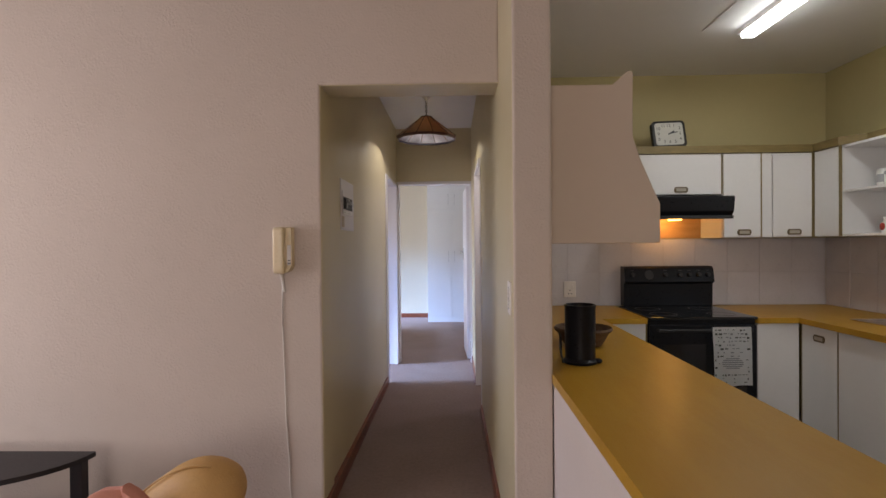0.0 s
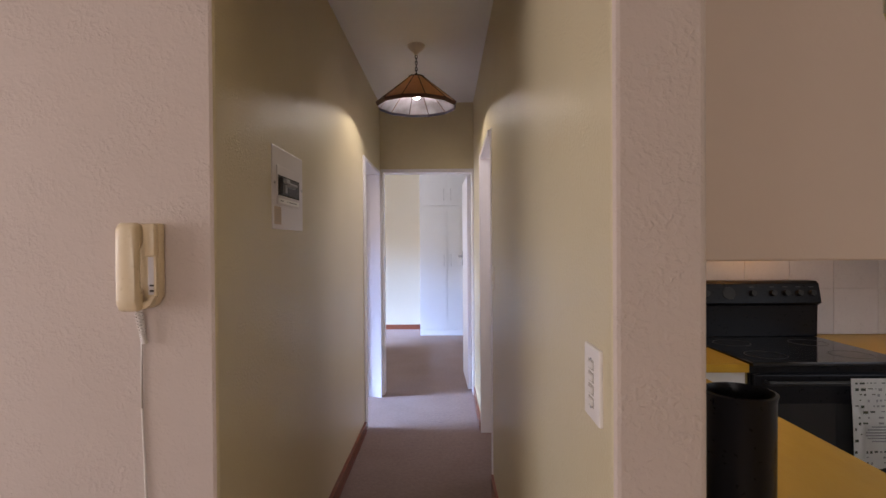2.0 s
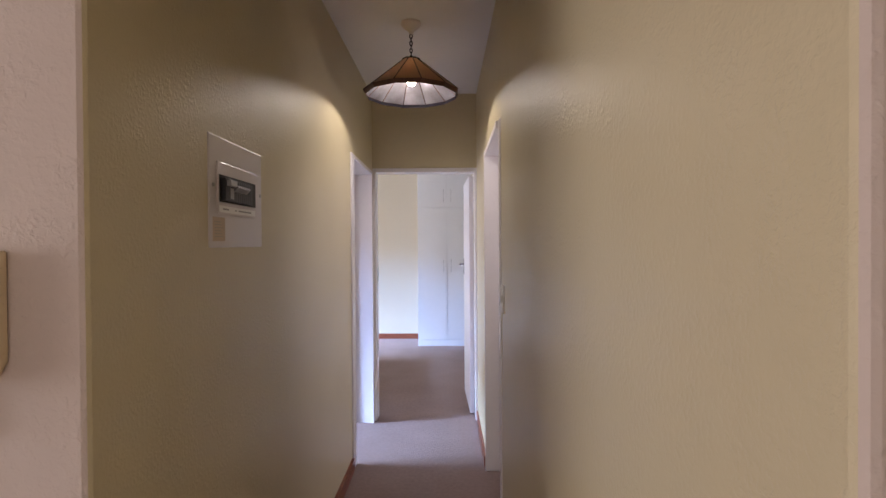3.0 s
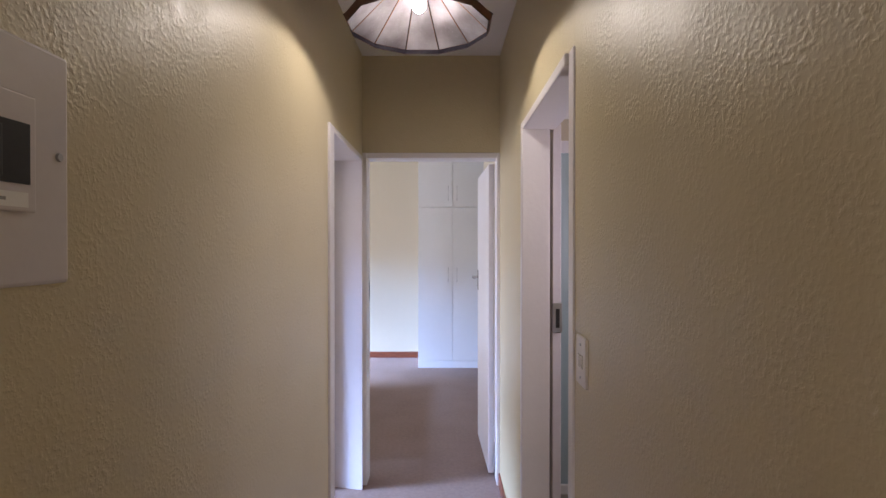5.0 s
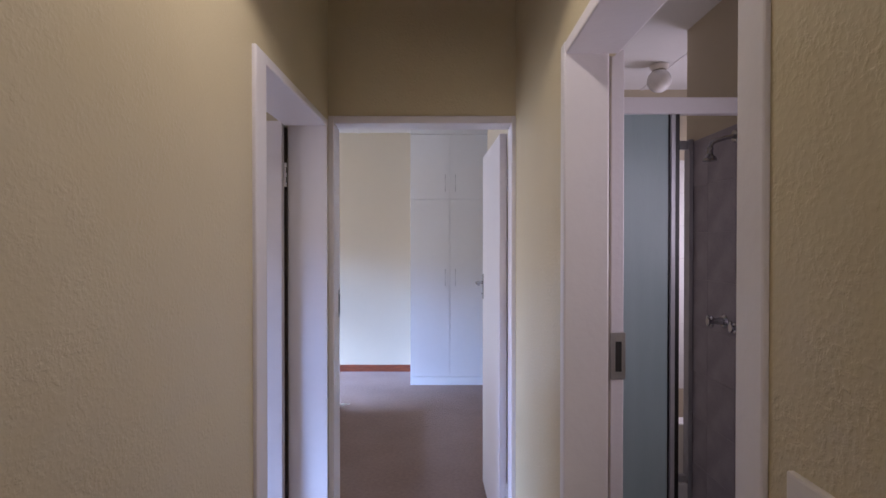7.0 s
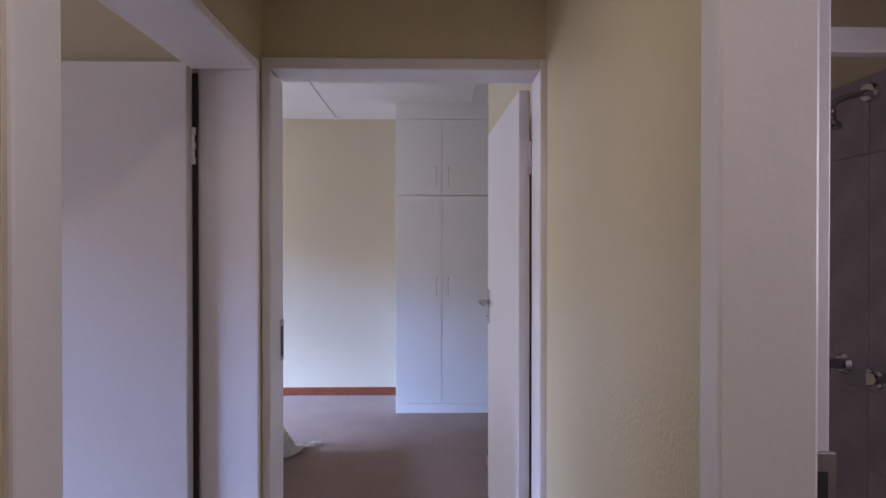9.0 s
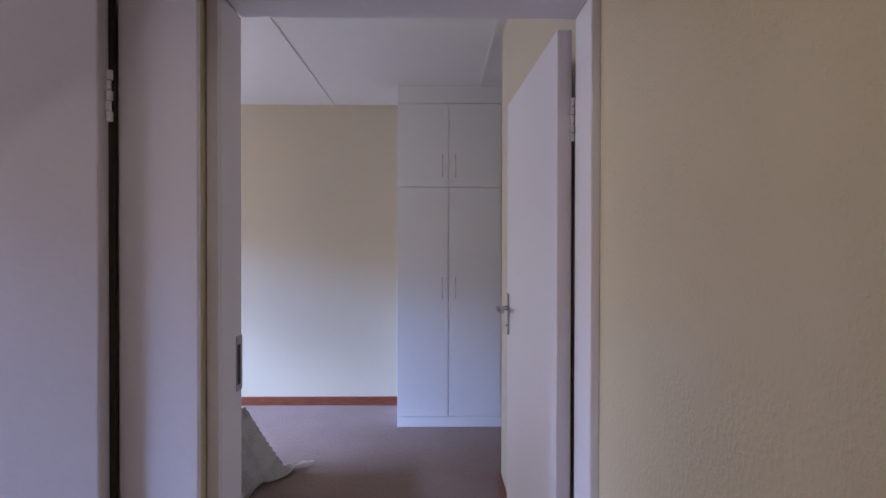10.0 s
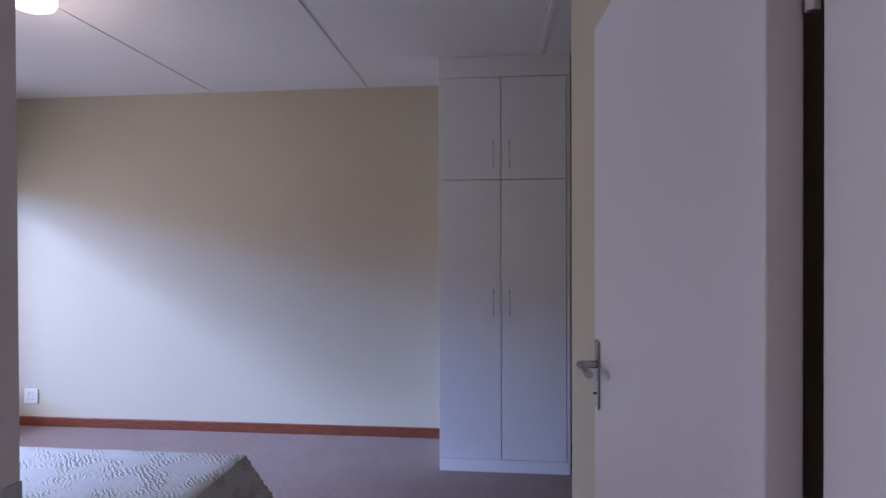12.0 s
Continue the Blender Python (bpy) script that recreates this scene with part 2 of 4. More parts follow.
PLUM = material("plum_glass", (0.010, 0.006, 0.012), 0.4, color2=(0.007, 0.005, 0.009), scale=12)
DEEP_AMBER = material("deep_brown_glass", (0.18, 0.07, 0.04), 0.35, color2=(0.11, 0.045, 0.03), scale=6, fine=0.05)
# dark brown that carries the shade of the side door's hinge gap
GAP_SHADE = material("hinge_gap_shade", (0.035, 0.02, 0.014), 0.8, color2=(0.02, 0.012, 0.009), scale=10, stretch=(1, 1, 5))
MICA = material("pearly_glass_lining", (0.30, 0.285, 0.32), 0.25, color2=(0.035, 0.03, 0.032), scale=10, fine=0.05, stretch=(1, 1, 0.7))
DARK_PRINT = material("dark_green_print", (0.07, 0.08, 0.055), 0.8, color2=(0.04, 0.045, 0.035), scale=40)


def let_light_through(m, color, share):
    """Turns part of a material into a sheet that light shines through."""
    n, l = m.node_tree.nodes, m.node_tree.links
    thin = n.new("ShaderNodeBsdfTranslucent")
    thin.inputs[0].default_value = (*color, 1)
    mix = n.new("ShaderNodeMixShader")
    mix.inputs[0].default_value = share
    l.new(n["Principled BSDF"].outputs[0], mix.inputs[1])
    l.new(thin.outputs[0], mix.inputs[2])
    l.new(mix.outputs[0], n["Material Output"].inputs[0])


let_light_through(AMBER, (0.75, 0.38, 0.15), 0.18)
let_light_through(MICA, (0.9, 0.86, 0.82), 0.28)
FROST = material("blue_green_frosted_glass", (0.42, 0.51, 0.53), 0.35, color2=(0.36, 0.46, 0.48), scale=3, stretch=(6, 6, 0.6), bump=0.0006, bump_scale=70)
let_light_through(FROST, (0.62, 0.76, 0.79), 0.3)
GLASS = clear("window_glass", (0.95, 0.97, 0.97), 0.02)
SPREAD = material("quilted_bedspread", (0.92, 0.91, 0.88), 0.92, color2=(0.88, 0.86, 0.82), scale=14, bump=0.0008, bump_scale=160, fine=0.4, spec=0.1)
quilt(SPREAD)
COUNTER_PAINT = material("counter_wall_paint", (0.66, 0.58, 0.55), 0.7, color2=(0.62, 0.545, 0.515), scale=2, bump=0.001, bump_scale=60)
GRASS = material("ground_grass", (0.07, 0.09, 0.03), 0.95, color2=(0.05, 0.06, 0.02), scale=0.7, bump=0.02, bump_scale=30)


# ---- building helpers ----
def bx(bm, x0, y0, z0, x1, y1, z1, bev=0.0, seg=2):
    m = Matrix.LocRotScale(((x0 + x1) / 2, (y0 + y1) / 2, (z0 + z1) / 2), None, (abs(x1 - x0), abs(y1 - y0), abs(z1 - z0)))
    r = bmesh.ops.create_cube(bm, size=1, matrix=m)
    if bev:
        es = list({e for v in r["verts"] for e in v.link_edges})
        bmesh.ops.bevel(bm, geom=es, offset=bev, segments=seg, affect="EDGES", profile=0.5)
    return bm


def box(x0, y0, z0, x1, y1, z1, bev=0.0, seg=2):
    return bx(bmesh.new(), x0, y0, z0, x1, y1, z1, bev, seg)


def cyl(bm, x, y, z, r0, r1, h, n=24, m=None, caps=True):
    """A cone along +z from (x, y, z), turned by m about that point."""
    mm = Matrix.Translation((x, y, z)) @ (m or Matrix()) @ Matrix.Translation((0, 0, h / 2))
    bmesh.ops.create_cone(bm, cap_ends=caps, segments=n, radius1=r0, radius2=r1, depth=h, matrix=mm)
    return bm


def ball(bm, x, y, z, rx, ry=None, rz=None, u=20, v=12):
    bmesh.ops.create_uvsphere(bm, u_segments=u, v_segments=v, radius=1, matrix=Matrix.LocRotScale((x, y, z), None, (rx, ry or rx, rz or rx)))
    return bm


def prism(points, z0, z1, bev=0.0, bev_to=1e6):
    """An upright prism over a plan outline."""
    bm = bmesh.new()
    f = bm.faces.new([bm.verts.new((x, y, z0)) for x, y in points])
    r = bmesh.ops.extrude_face_region(bm, geom=[f])
    for v in r["geom"]:
        if isinstance(v, bmesh.types.BMVert):
            v.co.z = z1
    bmesh.ops.recalc_face_normals(bm, faces=bm.faces)
    if bev:
        up = [e for e in bm.edges if abs(e.verts[0].co.z - e.verts[1].co.z) > 0.01 and e.verts[0].co.y < bev_to]
        bmesh.ops.bevel(bm, geom=up, offset=bev, segments=3, affect="EDGES", profile=0.5)
    return bm


def slab(points, axis, a, b, bev=0.0, front=False):
    """A plate with an outline in the plane across an axis, from a to b along it."""
    bm = bmesh.new()
    put = {"y": lambda p, c: (p[0], c, p[1]), "x": lambda p, c: (c, p[0], p[1]), "z": lambda p, c: (p[0], p[1], c)}[axis]
    f = bm.faces.new([bm.verts.new(put(p, a)) for p in points])
    r = bmesh.ops.extrude_face_region(bm, geom=[f])
    k = "xyz".index(axis)
    for v in r["geom"]:
        if isinstance(v, bmesh.types.BMVert):
            v.co[k] = b
    bmesh.ops.recalc_face_normals(bm, faces=bm.faces)
    if bev:
        es = [e for e in bm.edges if not front or all(abs(v.co[k] - a) < 1e-5 for v in e.verts)]
        bmesh.ops.bevel(bm, geom=es, offset=bev, segments=2, affect="EDGES", profile=0.5)
    return bm


def lathe(profile, n=32, x=0, y=0):
    bm = bmesh.new()
    rings = [[bm.verts.new((x + r * math.cos(2 * math.pi * i / n), y + r * math.sin(2 * math.pi * i / n), z)) for i in range(n)] for r, z in profile]
    for a, b in zip(rings, rings[1:]):
        for i in range(n):
            bm.faces.new((a[i], a[(i + 1) % n], b[(i + 1) % n], b[i]))
    bmesh.ops.recalc_face_normals(bm, faces=bm.faces)
    return bm


def tube(points, r, n=8):
    """A round rod along a line of points."""
    bm = bmesh.new()
    pts = [Vector(p) for p in points]
    rings = []
    for i, p in enumerate(pts):
        d = (pts[min(i + 1, len(pts) - 1)] - pts[max(i - 1, 0)]).normalized()
        q = d.to_track_quat("Z", "Y")
        rings.append([bm.verts.new(p + q @ Vector((r * math.cos(2 * math.pi * k / n), r * math.sin(2 * math.pi * k / n), 0))) for k in range(n)])
    for a, b in zip(rings, rings[1:]):
        for k in range(n):
            bm.faces.new((a[k], a[(k + 1) % n], b[(k + 1) % n], b[k]))
    bm.faces.new(rings[0][::-1])
    bm.faces.new(rings[-1])
    return bm


def mesh_of(name, bm, mat, smooth=False):
    me = bpy.data.meshes.new(name)
    bm.to_mesh(me)
    bm.free()
    me.materials.append(mat)
    if smooth:
        for p in me.polygons:
            p.use_smooth = True
        me.set_sharp_from_angle(angle=radians(40))
    return me


def part(name, bm, mat, parent, label="", smooth=False):
    ob = new(name, mesh_of(name, bm, mat, smooth))
    ob.parent = parent
    if parent:
        ob.matrix_parent_inverse = parent.matrix_world.inverted() if parent.type != "EMPTY" else Matrix.Translation(-Vector(parent.location))
    if label:
        tagged(ob, label)
    return ob


def thing(name, x, y, z, label, category, group="", kind=""):
    ob = new(name)
    ob.location = (x, y, z)
    ob.empty_display_size = 0.1
    return tagged(ob, label, category, group, kind)


def single(name, bm, mat, label, category, group="", kind="", smooth=False):
    return tagged(new(name, mesh_of(name, bm, mat, smooth)), label, category, group, kind)


def structure(name, bm, mat, label, category):
    return single(name, bm, mat, label, category, kind="structure")


# ---- plan ----
H, HB = 2.66, 2.767             # ceilings: living room, kitchen and hall; bedroom
HALL_L, END = -0.522, 5.58     # hall's left face, end wall's face
LIV, LIV2 = 2.22, 2.43         # the wall between living room and hall
KY, KX = 3.83, 3.05            # kitchen's back and side wall


def right_face(y):
    return 0.368 - 0.0098 * (y - 1.68)


# floors and ground
structure("ground", box(-60, -60, -0.30, 60, 60, -0.12), GRASS, "green grass ground outside the house", "ground")
structure("floor", box(-4.6, -4.8, -0.12, 3.3, 9.5, 0.0), CARPET, "mauve-brown wall-to-wall carpet", "floor")
structure("floor_kitchen", box(0.53, -4.6, 0.0, KX, KY, 0.006), KITCHEN_FLOOR, "beige tiled kitchen floor", "floor")
structure("floor_bathroom", prism([(0.482, 3.98), (1.349, 3.98), (1.349, 6.102), (2.399, 6.102), (2.399, 7.199), (0.482, 7.199)], 0.0, 0.006), KITCHEN_FLOOR, "beige tiled bathroom floor", "floor")

# living room and kitchen walls
structure("wall_living", slab([(-4.2, 0), (HALL_L + 0.013, 0), (HALL_L + 0.013, 2.13), (0.366, 2.13), (0.366, H - 0.001), (-4.2, H - 0.001)], "y", LIV, LIV2, 0.012, True), PLASTER_LIVING, "pinkish-beige stippled plaster wall and lintel over the hall opening", "wall")
bm = box(-4.2, -4.6, 0, -4.1, LIV, 0.45)
bx(bm, -4.2, -4.6, 2.25, -4.1, LIV, H)
bx(bm, -4.2, -4.6, 0.45, -4.1, -0.25, 2.25)
bx(bm, -4.2, 1.95, 0.45, -4.1, LIV, 2.25)
structure("wall_living_left", bm, PLASTER_LIVING, "pinkish-beige plaster wall with a wide window opening", "wall")
# the opening here is added for the fill lamp and stays out of view
bm = box(-4.2, -4.7, 0, KX + 0.1, -4.6, 0.6)
bx(bm, -4.2, -4.7, 2.2, KX + 0.1, -4.6, H)
bx(bm, -4.2, -4.7, 0.6, -1.95, -4.6, 2.2)
bx(bm, 0.35, -4.7, 0.6, KX + 0.1, -4.6, 2.2)
structure("wall_living_back", bm, PLASTER_LIVING, "beige plaster wall with an unseen opening added for fill light", "wall")
structure("wall_kitchen_back", box(0.45, KY, 0, KX + 0.1, KY + 0.1, H), PLASTER_KITCHEN, "olive-yellow painted kitchen wall", "wall")
# unseen opening, added to hold the kitchen fill lamp
bm = box(KX, -4.6, 0, KX + 0.1, KY, 1.05)
bx(bm, KX, -4.6, 1.95, KX + 0.1, KY, H)
bx(bm, KX, -4.6, 1.05, KX + 0.1, 0.65, 1.95)
bx(bm, KX, 1.95, 1.05, KX + 0.1, KY, 1.95)
structure("wall_kitchen_side", bm, PLASTER_KITCHEN, "olive-yellow painted kitchen side wall", "wall")
structure("ceiling", box(-4.3, -4.8, H, 3.3, END + 0.02, H + 0.1), CEIL, "white painted flat ceiling", "ceiling")

# hall
def retint(name, mat, test):
    """Gives the faces that pass the test a second wall tint."""
    me = bpy.data.objects[name].data
    me.materials.append(mat)
    for p in me.polygons:
        if test(p):
            p.material_index = 1


retint("wall_living", PLASTER_HALL, lambda p: p.normal.x > 0.6 or p.normal.z < -0.6 or p.normal.y > 0.6)
structure("wall_hall_left", box(HALL_L - 0.172, LIV2, 0, HALL_L, 4.69, H), PLASTER_HALL, "cream stippled plaster hall wall", "wall")
bm = box(HALL_L - 0.172, 4.69, 2.03, HALL_L, END, H)
structure("wall_hall_left_door", bm, PLASTER_HALL, "cream plaster wall over the side door", "wall")
structure("wall_hall_left_corner", prism([(HALL_L, 5.519), (HALL_L, END), (HALL_L - 0.172, END), (HALL_L - 0.172, 5.577)], 0, 2.03), PLASTER_HALL, "narrow cream plaster wall between two door frames", "wall")
structure("wall_hall_right", prism([(0.368, 1.68), (0.518, 1.68), (0.518, KY), (0.470, KY), (right_face(3.78), 3.78)], 0, H - 0.001, 0.012, 2.0), PLASTER_LIVING, "pale beige stippled plaster wall with a free end", "wall")
retint("wall_hall_right", PLASTER_HALL, lambda p: p.normal.x < -0.9)
structure("wall_hall_right_door", prism([(right_face(3.78), 3.781), (0.473, 3.781), (0.473, 4.66), (right_face(4.66), 4.66)], 1.999, H), PLASTER_HALL, "cream plaster wall over the bathroom door", "wall")
structure("wall_hall_right_end", prism([(right_face(4.66), 4.66), (0.450, 4.66), (0.450, END), (right_face(END), END)], 0, H), PLASTER_HALL, "cream plaster wall at the end of the hall", "wall")
bm = box(HALL_L, END, 2.06, 0.40, END + 0.12, HB)
bx(bm, -4.5, END, 0, HALL_L, END + 0.12, HB)
bx(bm, HALL_L, END, 0, -0.505, END + 0.12, 2.06)
bx(bm, 0.33, END, 0, 0.47, END + 0.12, HB)
structure("wall_end", bm, PLASTER_HALL, "cream painted wall round the bedroom door", "wall")

# second bedroom
# thin lining added to narrow the slot behind the leaf, so it darkens
structure("wall_second_bedroom_end", box(-3.8, 5.562, 0, HALL_L - 0.173, END - 0.001, H), PLASTER_BED, "cream lining added behind the open side door to deepen its shade", "wall")
structure("wall_second_bedroom", box(-3.8, 3.2, 0, HALL_L - 0.172, 3.3, H), PLASTER_BED, "cream wall of the side room", "wall")
bm = box(-3.8, 3.3, 0, -3.7, END, 0.8)
bx(bm, -3.8, 3.3, 2.1, -3.7, END, H)
bx(bm, -3.8, 3.3, 0.8, -3.7, 4.12, 2.1)
bx(bm, -3.8, 5.38, 0.8, -3.7, END, 2.1)
structure("wall_second_bedroom_side", bm, PLASTER_BED, "cream wall with a window opening", "wall")

# bedroom
BW = 9.243
structure("wall_bedroom_back", box(-4.5, BW, 0, 1.3, BW + 0.1, HB), PLASTER_BED, "cream painted bedroom wall", "wall")
bm = box(-4.5, END + 0.12, 0, -4.4, BW, 0.5)
bx(bm, -4.5, END + 0.12, 2.1, -4.4, BW, HB)
bx(bm, -4.5, END + 0.12, 0.5, -4.4, 5.8, 2.1)
bx(bm, -4.5, 9.0, 0.5, -4.4, BW, 2.1)
structure("wall_bedroom_side", bm, PLASTER_BED, "cream bedroom wall with a window opening", "wall")
bm = box(0.375, END + 0.12, 0, 0.48, 7.62, HB)
bx(bm, 0.48, 7.52, 0, 1.3, 7.62, HB)
bx(bm, 1.2, 7.62, 0, 1.3, BW, HB)
structure("wall_bedroom_right", bm, PLASTER_BED, "cream bedroom wall beside the open door", "wall")
bm = box(-4.5, END + 0.02, HB, 1.3, BW + 0.1, HB + 0.1)
for x in (-2.26, -0.98, 0.33):
    bx(bm, x - 0.014, END + 0.12, HB - 0.006, x + 0.014, BW if x < 0 else 8.65, HB)
structure("ceiling_bedroom", bm, CEIL, "white boarded bedroom ceiling with cover strips", "ceiling")

# bathroom
structure("wall_bathroom_near", box(0.45, KY + 0.1, 0, 1.45, KY + 0.14, H), PLASTER_BED, "cream bathroom wall", "wall")
# the gap left in this wall is added for the door-side fill
bm = box(1.35, KY + 0.1, 0, 1.45, 6.10, 1.3)
bx(bm, 1.35, KY + 0.1, 2.0, 1.45, 6.10, H)
bx(bm, 1.35, KY + 0.1, 1.3, 1.45, 4.1, 2.0)
bx(bm, 1.35, 4.8, 1.3, 1.45, 6.10, 2.0)
structure("wall_bathroom_side", bm, PLASTER_BED, "cream bathroom side wall above grey tiles", "wall")
structure("wall_bathroom_back", box(0.482, 7.20, 0, 2.5, 7.30, H), PLASTER_BED, "cream bathroom back wall above white tiles", "wall")
structure("wall_bathroom_return", box(1.451, 6.0, 0, 2.5, 6.10, H), PLASTER_BED, "cream wall behind the shower", "wall")
# outer wall out of view, with an opening added for the fill lamp
bm = box(2.4, 6.101, 0, 2.5, 7.199, 1.0)
bx(bm, 2.4, 6.101, 2.0, 2.5, 7.199, H)
bx(bm, 2.4, 6.101, 1.0, 2.5, 6.3, 2.0)
bx(bm, 2.4, 6.95, 1.0, 2.5, 7.199, 2.0)
structure("wall_bathroom_outer", bm, PLASTER_BED, "cream bathroom wall with an unseen opening added for daylight", "wall")
bm = box(0.481, KY, H, 2.5, 7.3, H + 0.1)
bx(bm, 1.506, 6.105, H - 0.005, 1.534, 7.199, H)
structure("ceiling_bathroom", bm, CEIL, "white boarded bathroom ceiling with a cover strip", "ceiling")


# ---- skirtings ----
def skirting(name, x0, y0, x1, y1, h=0.078):
    structure(name, box(x0, y0, 0, x1, y1, h, 0.004), SKIRT, "reddish-brown stained timber skirting", "baseboard")


structure("baseboard_hall_left", prism([(HALL_L, 2.24), (HALL_L + 0.028, 2.24), (HALL_L + 0.016, 4.640), (HALL_L, 4.640)], 0, 0.078), SKIRT, "reddish-brown stained timber skirting", "baseboard")
bmsk = prism([(right_face(1.70) - 0.016, 1.70), (right_face(1.70) + 0.001, 1.70), (right_face(3.77) + 0.001, 3.77), (right_face(3.77) - 0.016, 3.77)], 0, 0.078)
structure("baseboard_hall_right", bmsk, SKIRT, "reddish-brown stained timber skirting", "baseboard")
skirting("baseboard_hall_end", right_face(4.7) - 0.018, 4.672, right_face(4.7) + 0.002, 5.575)
skirting("baseboard_bedroom_back", -4.4, BW - 0.018, -0.34, BW)
skirting("baseboard_bedroom_right", 0.357, 5.80, 0.375, 7.62)
skirting("baseboard_bedroom_side", -4.4, END + 0.12, -4.382, BW - 0.018)


# ---- doors ----
def hinge(parent, x, y, z, leaf=-1):
    """A butt hinge: five knuckles, held by turns on the leaf's side and on the frame's side."""
    for k in range(5):
        side = leaf if k % 2 else -leaf
        bm = cyl(bmesh.new(), x, y, z + k * 0.0215, 0.005, 0.005, 0.0198, 12)
        bx(bm, x, y - 0.0035, z + k * 0.0215, x + side * 0.0068, y + 0.0035, z + k * 0.0215 + 0.0198)
        part("hinge_knuckle", bm, GLOSS_WHITE, parent)


# end frame of pressed steel, with a rebate
door_end = tagged(new("door_1"), "white panelless bedroom door standing open in a steel frame", "door", kind="structure")
FB = END + 0.12
part("door_frame", bx(box(-0.5045, END + 0.0005, 0, -0.494, FB - 0.001, 2.024, 0.002), -0.5205, END - 0.012, 0, -0.494, END, 2.06, 0.003), GLOSS_WHITE, door_end)
part("door_frame", box(0.310, END - 0.012, 0, 0.332, FB - 0.001, 2.06, 0.004), GLOSS_WHITE, door_end)
part("door_frame", box(-0.4935, END - 0.012, 2.025, 0.310, FB - 0.001, 2.06, 0.004), GLOSS_WHITE, door_end)
part("strike_plate", box(-0.4945, END + 0.084, 1.135, -0.4915, END + 0.1185, 1.265, 0.001), STEEL, door_end, "worn steel strike plate")
part("latch_recess", box(-0.4920, END + 0.086, 1.15, -0.4912, END + 0.105, 1.245), DARK_SLOT, door_end, "flat dark patch for the latch recess")
hinge(door_end, 0.309, 5.714, 1.735)
hinge(door_end, 0.309, 5.714, 0.22)

LEAF = Matrix.Translation((0.272, 5.722, 0)) @ Matrix.Rotation(radians(2.2), 4, "Z")


def put(bm, m):
    bmesh.ops.transform(bm, matrix=m, verts=bm.verts)
    return bm


leaf = part("door_leaf", put(box(0, 0, 0.012, 0.037, 0.70, 2.012, 0.003), LEAF), DOOR_WHITE, door_end, "flush white painted door leaf")
bm = box(-0.006, 0.648, 1.145, 0, 0.678, 1.30, 0.004)
part("handle_plate", put(bm, LEAF), DARK_CHROME, leaf, "chrome handle plate")
bm = tube([(0, 0.662, 1.245), (-0.034, 0.662, 1.245), (-0.042, 0.655, 1.245), (-0.043, 0.61, 1.244), (-0.040, 0.575, 1.243)], 0.009, 10)
part("lever_handle", put(bm, LEAF), DARK_CHROME, leaf, "chrome lever handle", smooth=True)
part("keyhole", put(cyl(bmesh.new(), -0.0085, 0.662, 1.178, 0.004, 0.004, 0.004, 10), LEAF), DARK_SLOT, leaf)

# side door to the second bedroom
door_side = tagged(new("door_2"), "white flush side door standing wide open", "door", kind="structure")
X0, X1 = HALL_L - 0.174, HALL_L + 0.012
part("door_frame", box(X0, 4.642, 0, X1, 4.728, 2.03, 0.005), GLOSS_WHITE, door_side)
part("door_frame", prism([(X1, 5.505), (X1, 5.520), (X0, 5.578), (X0, 5.548)], 0, 2.03, 0.003), GLOSS_WHITE, door_side)
part("door_frame", box(X0, 4.728, 2.0, X1, 5.504, 2.03, 0.005), GLOSS_WHITE, door_side)
part("door_leaf", box(-1.48, 5.503, 0.012, -0.709, 5.541, 2.022, 0.003), DOOR_WHITE, door_side, "flush white painted door leaf")
# the gap's shade is painted: a near-black strip across its back
part("gap_shade_strip", box(-0.7085, 5.536, 0.012, -0.6965, 5.545, 2.0), GAP_SHADE, door_side, "dark strip painted as the shade in the hinge gap")
hinge(door_side, -0.7025, 5.528, 1.735)
hinge(door_side, -0.7025, 5.528, 0.22)

# bathroom: sliding leaf pushed back beside the opening
door_bath = tagged(new("door_3"), "white sliding bathroom door slid open", "door", kind="structure")
rf = right_face(4.2)
part("door_frame", box(right_face(3.78) - 0.006, 3.772, 0, 0.474, 3.826, 2.028, 0.004), GLOSS_WHITE, door_bath)
part("door_frame", box(rf - 0.016, 4.625, 0, 0.450, 4.67, 2.028, 0.005), GLOSS_WHITE, door_bath)
part("door_frame", box(rf - 0.014, 3.826, 1.992, 0.474, 4.625, 2.028, 0.005), GLOSS_WHITE, door_bath)
sl = part("sliding_leaf", box(0.4755, 4.690, 0.012, 0.513, 5.40, 2.03, 0.003), DOOR_WHITE, door_bath, "white sliding door leaf")
bm = box(0.473, 4.682, 1.098, 0.516, 4.690, 1.230, 0.002)
part("pull_plate", bm, STEEL, sl, "brushed steel pull plate")
part("pull_recess", box(0.487, 4.6805, 1.12, 0.504, 4.6825, 1.205, 0.0005), DARK_SLOT, sl, "flat dark patch for the pull's recess")

# ---- bedroom things ----
ward = thing("wardrobe", 0.085, 8.98, 0, "white built-in wardrobe with closed doors reaching the ceiling", "wardrobe")
WY = 8.65
part("carcass", box(-0.343, WY + 0.045, 0.0, 0.52, BW - 0.001, HB - 0.001), WARD_WHITE, ward)
part("plinth", box(-0.343, WY + 0.004, 0, 0.52, WY + 0.02, 0.085, 0.002), WARD_WHITE, ward)
part("cornice", box(-0.343, WY + 0.002, 2.63, 0.52, WY + 0.044, HB - 0.0005, 0.001), WARD_WHITE, ward)
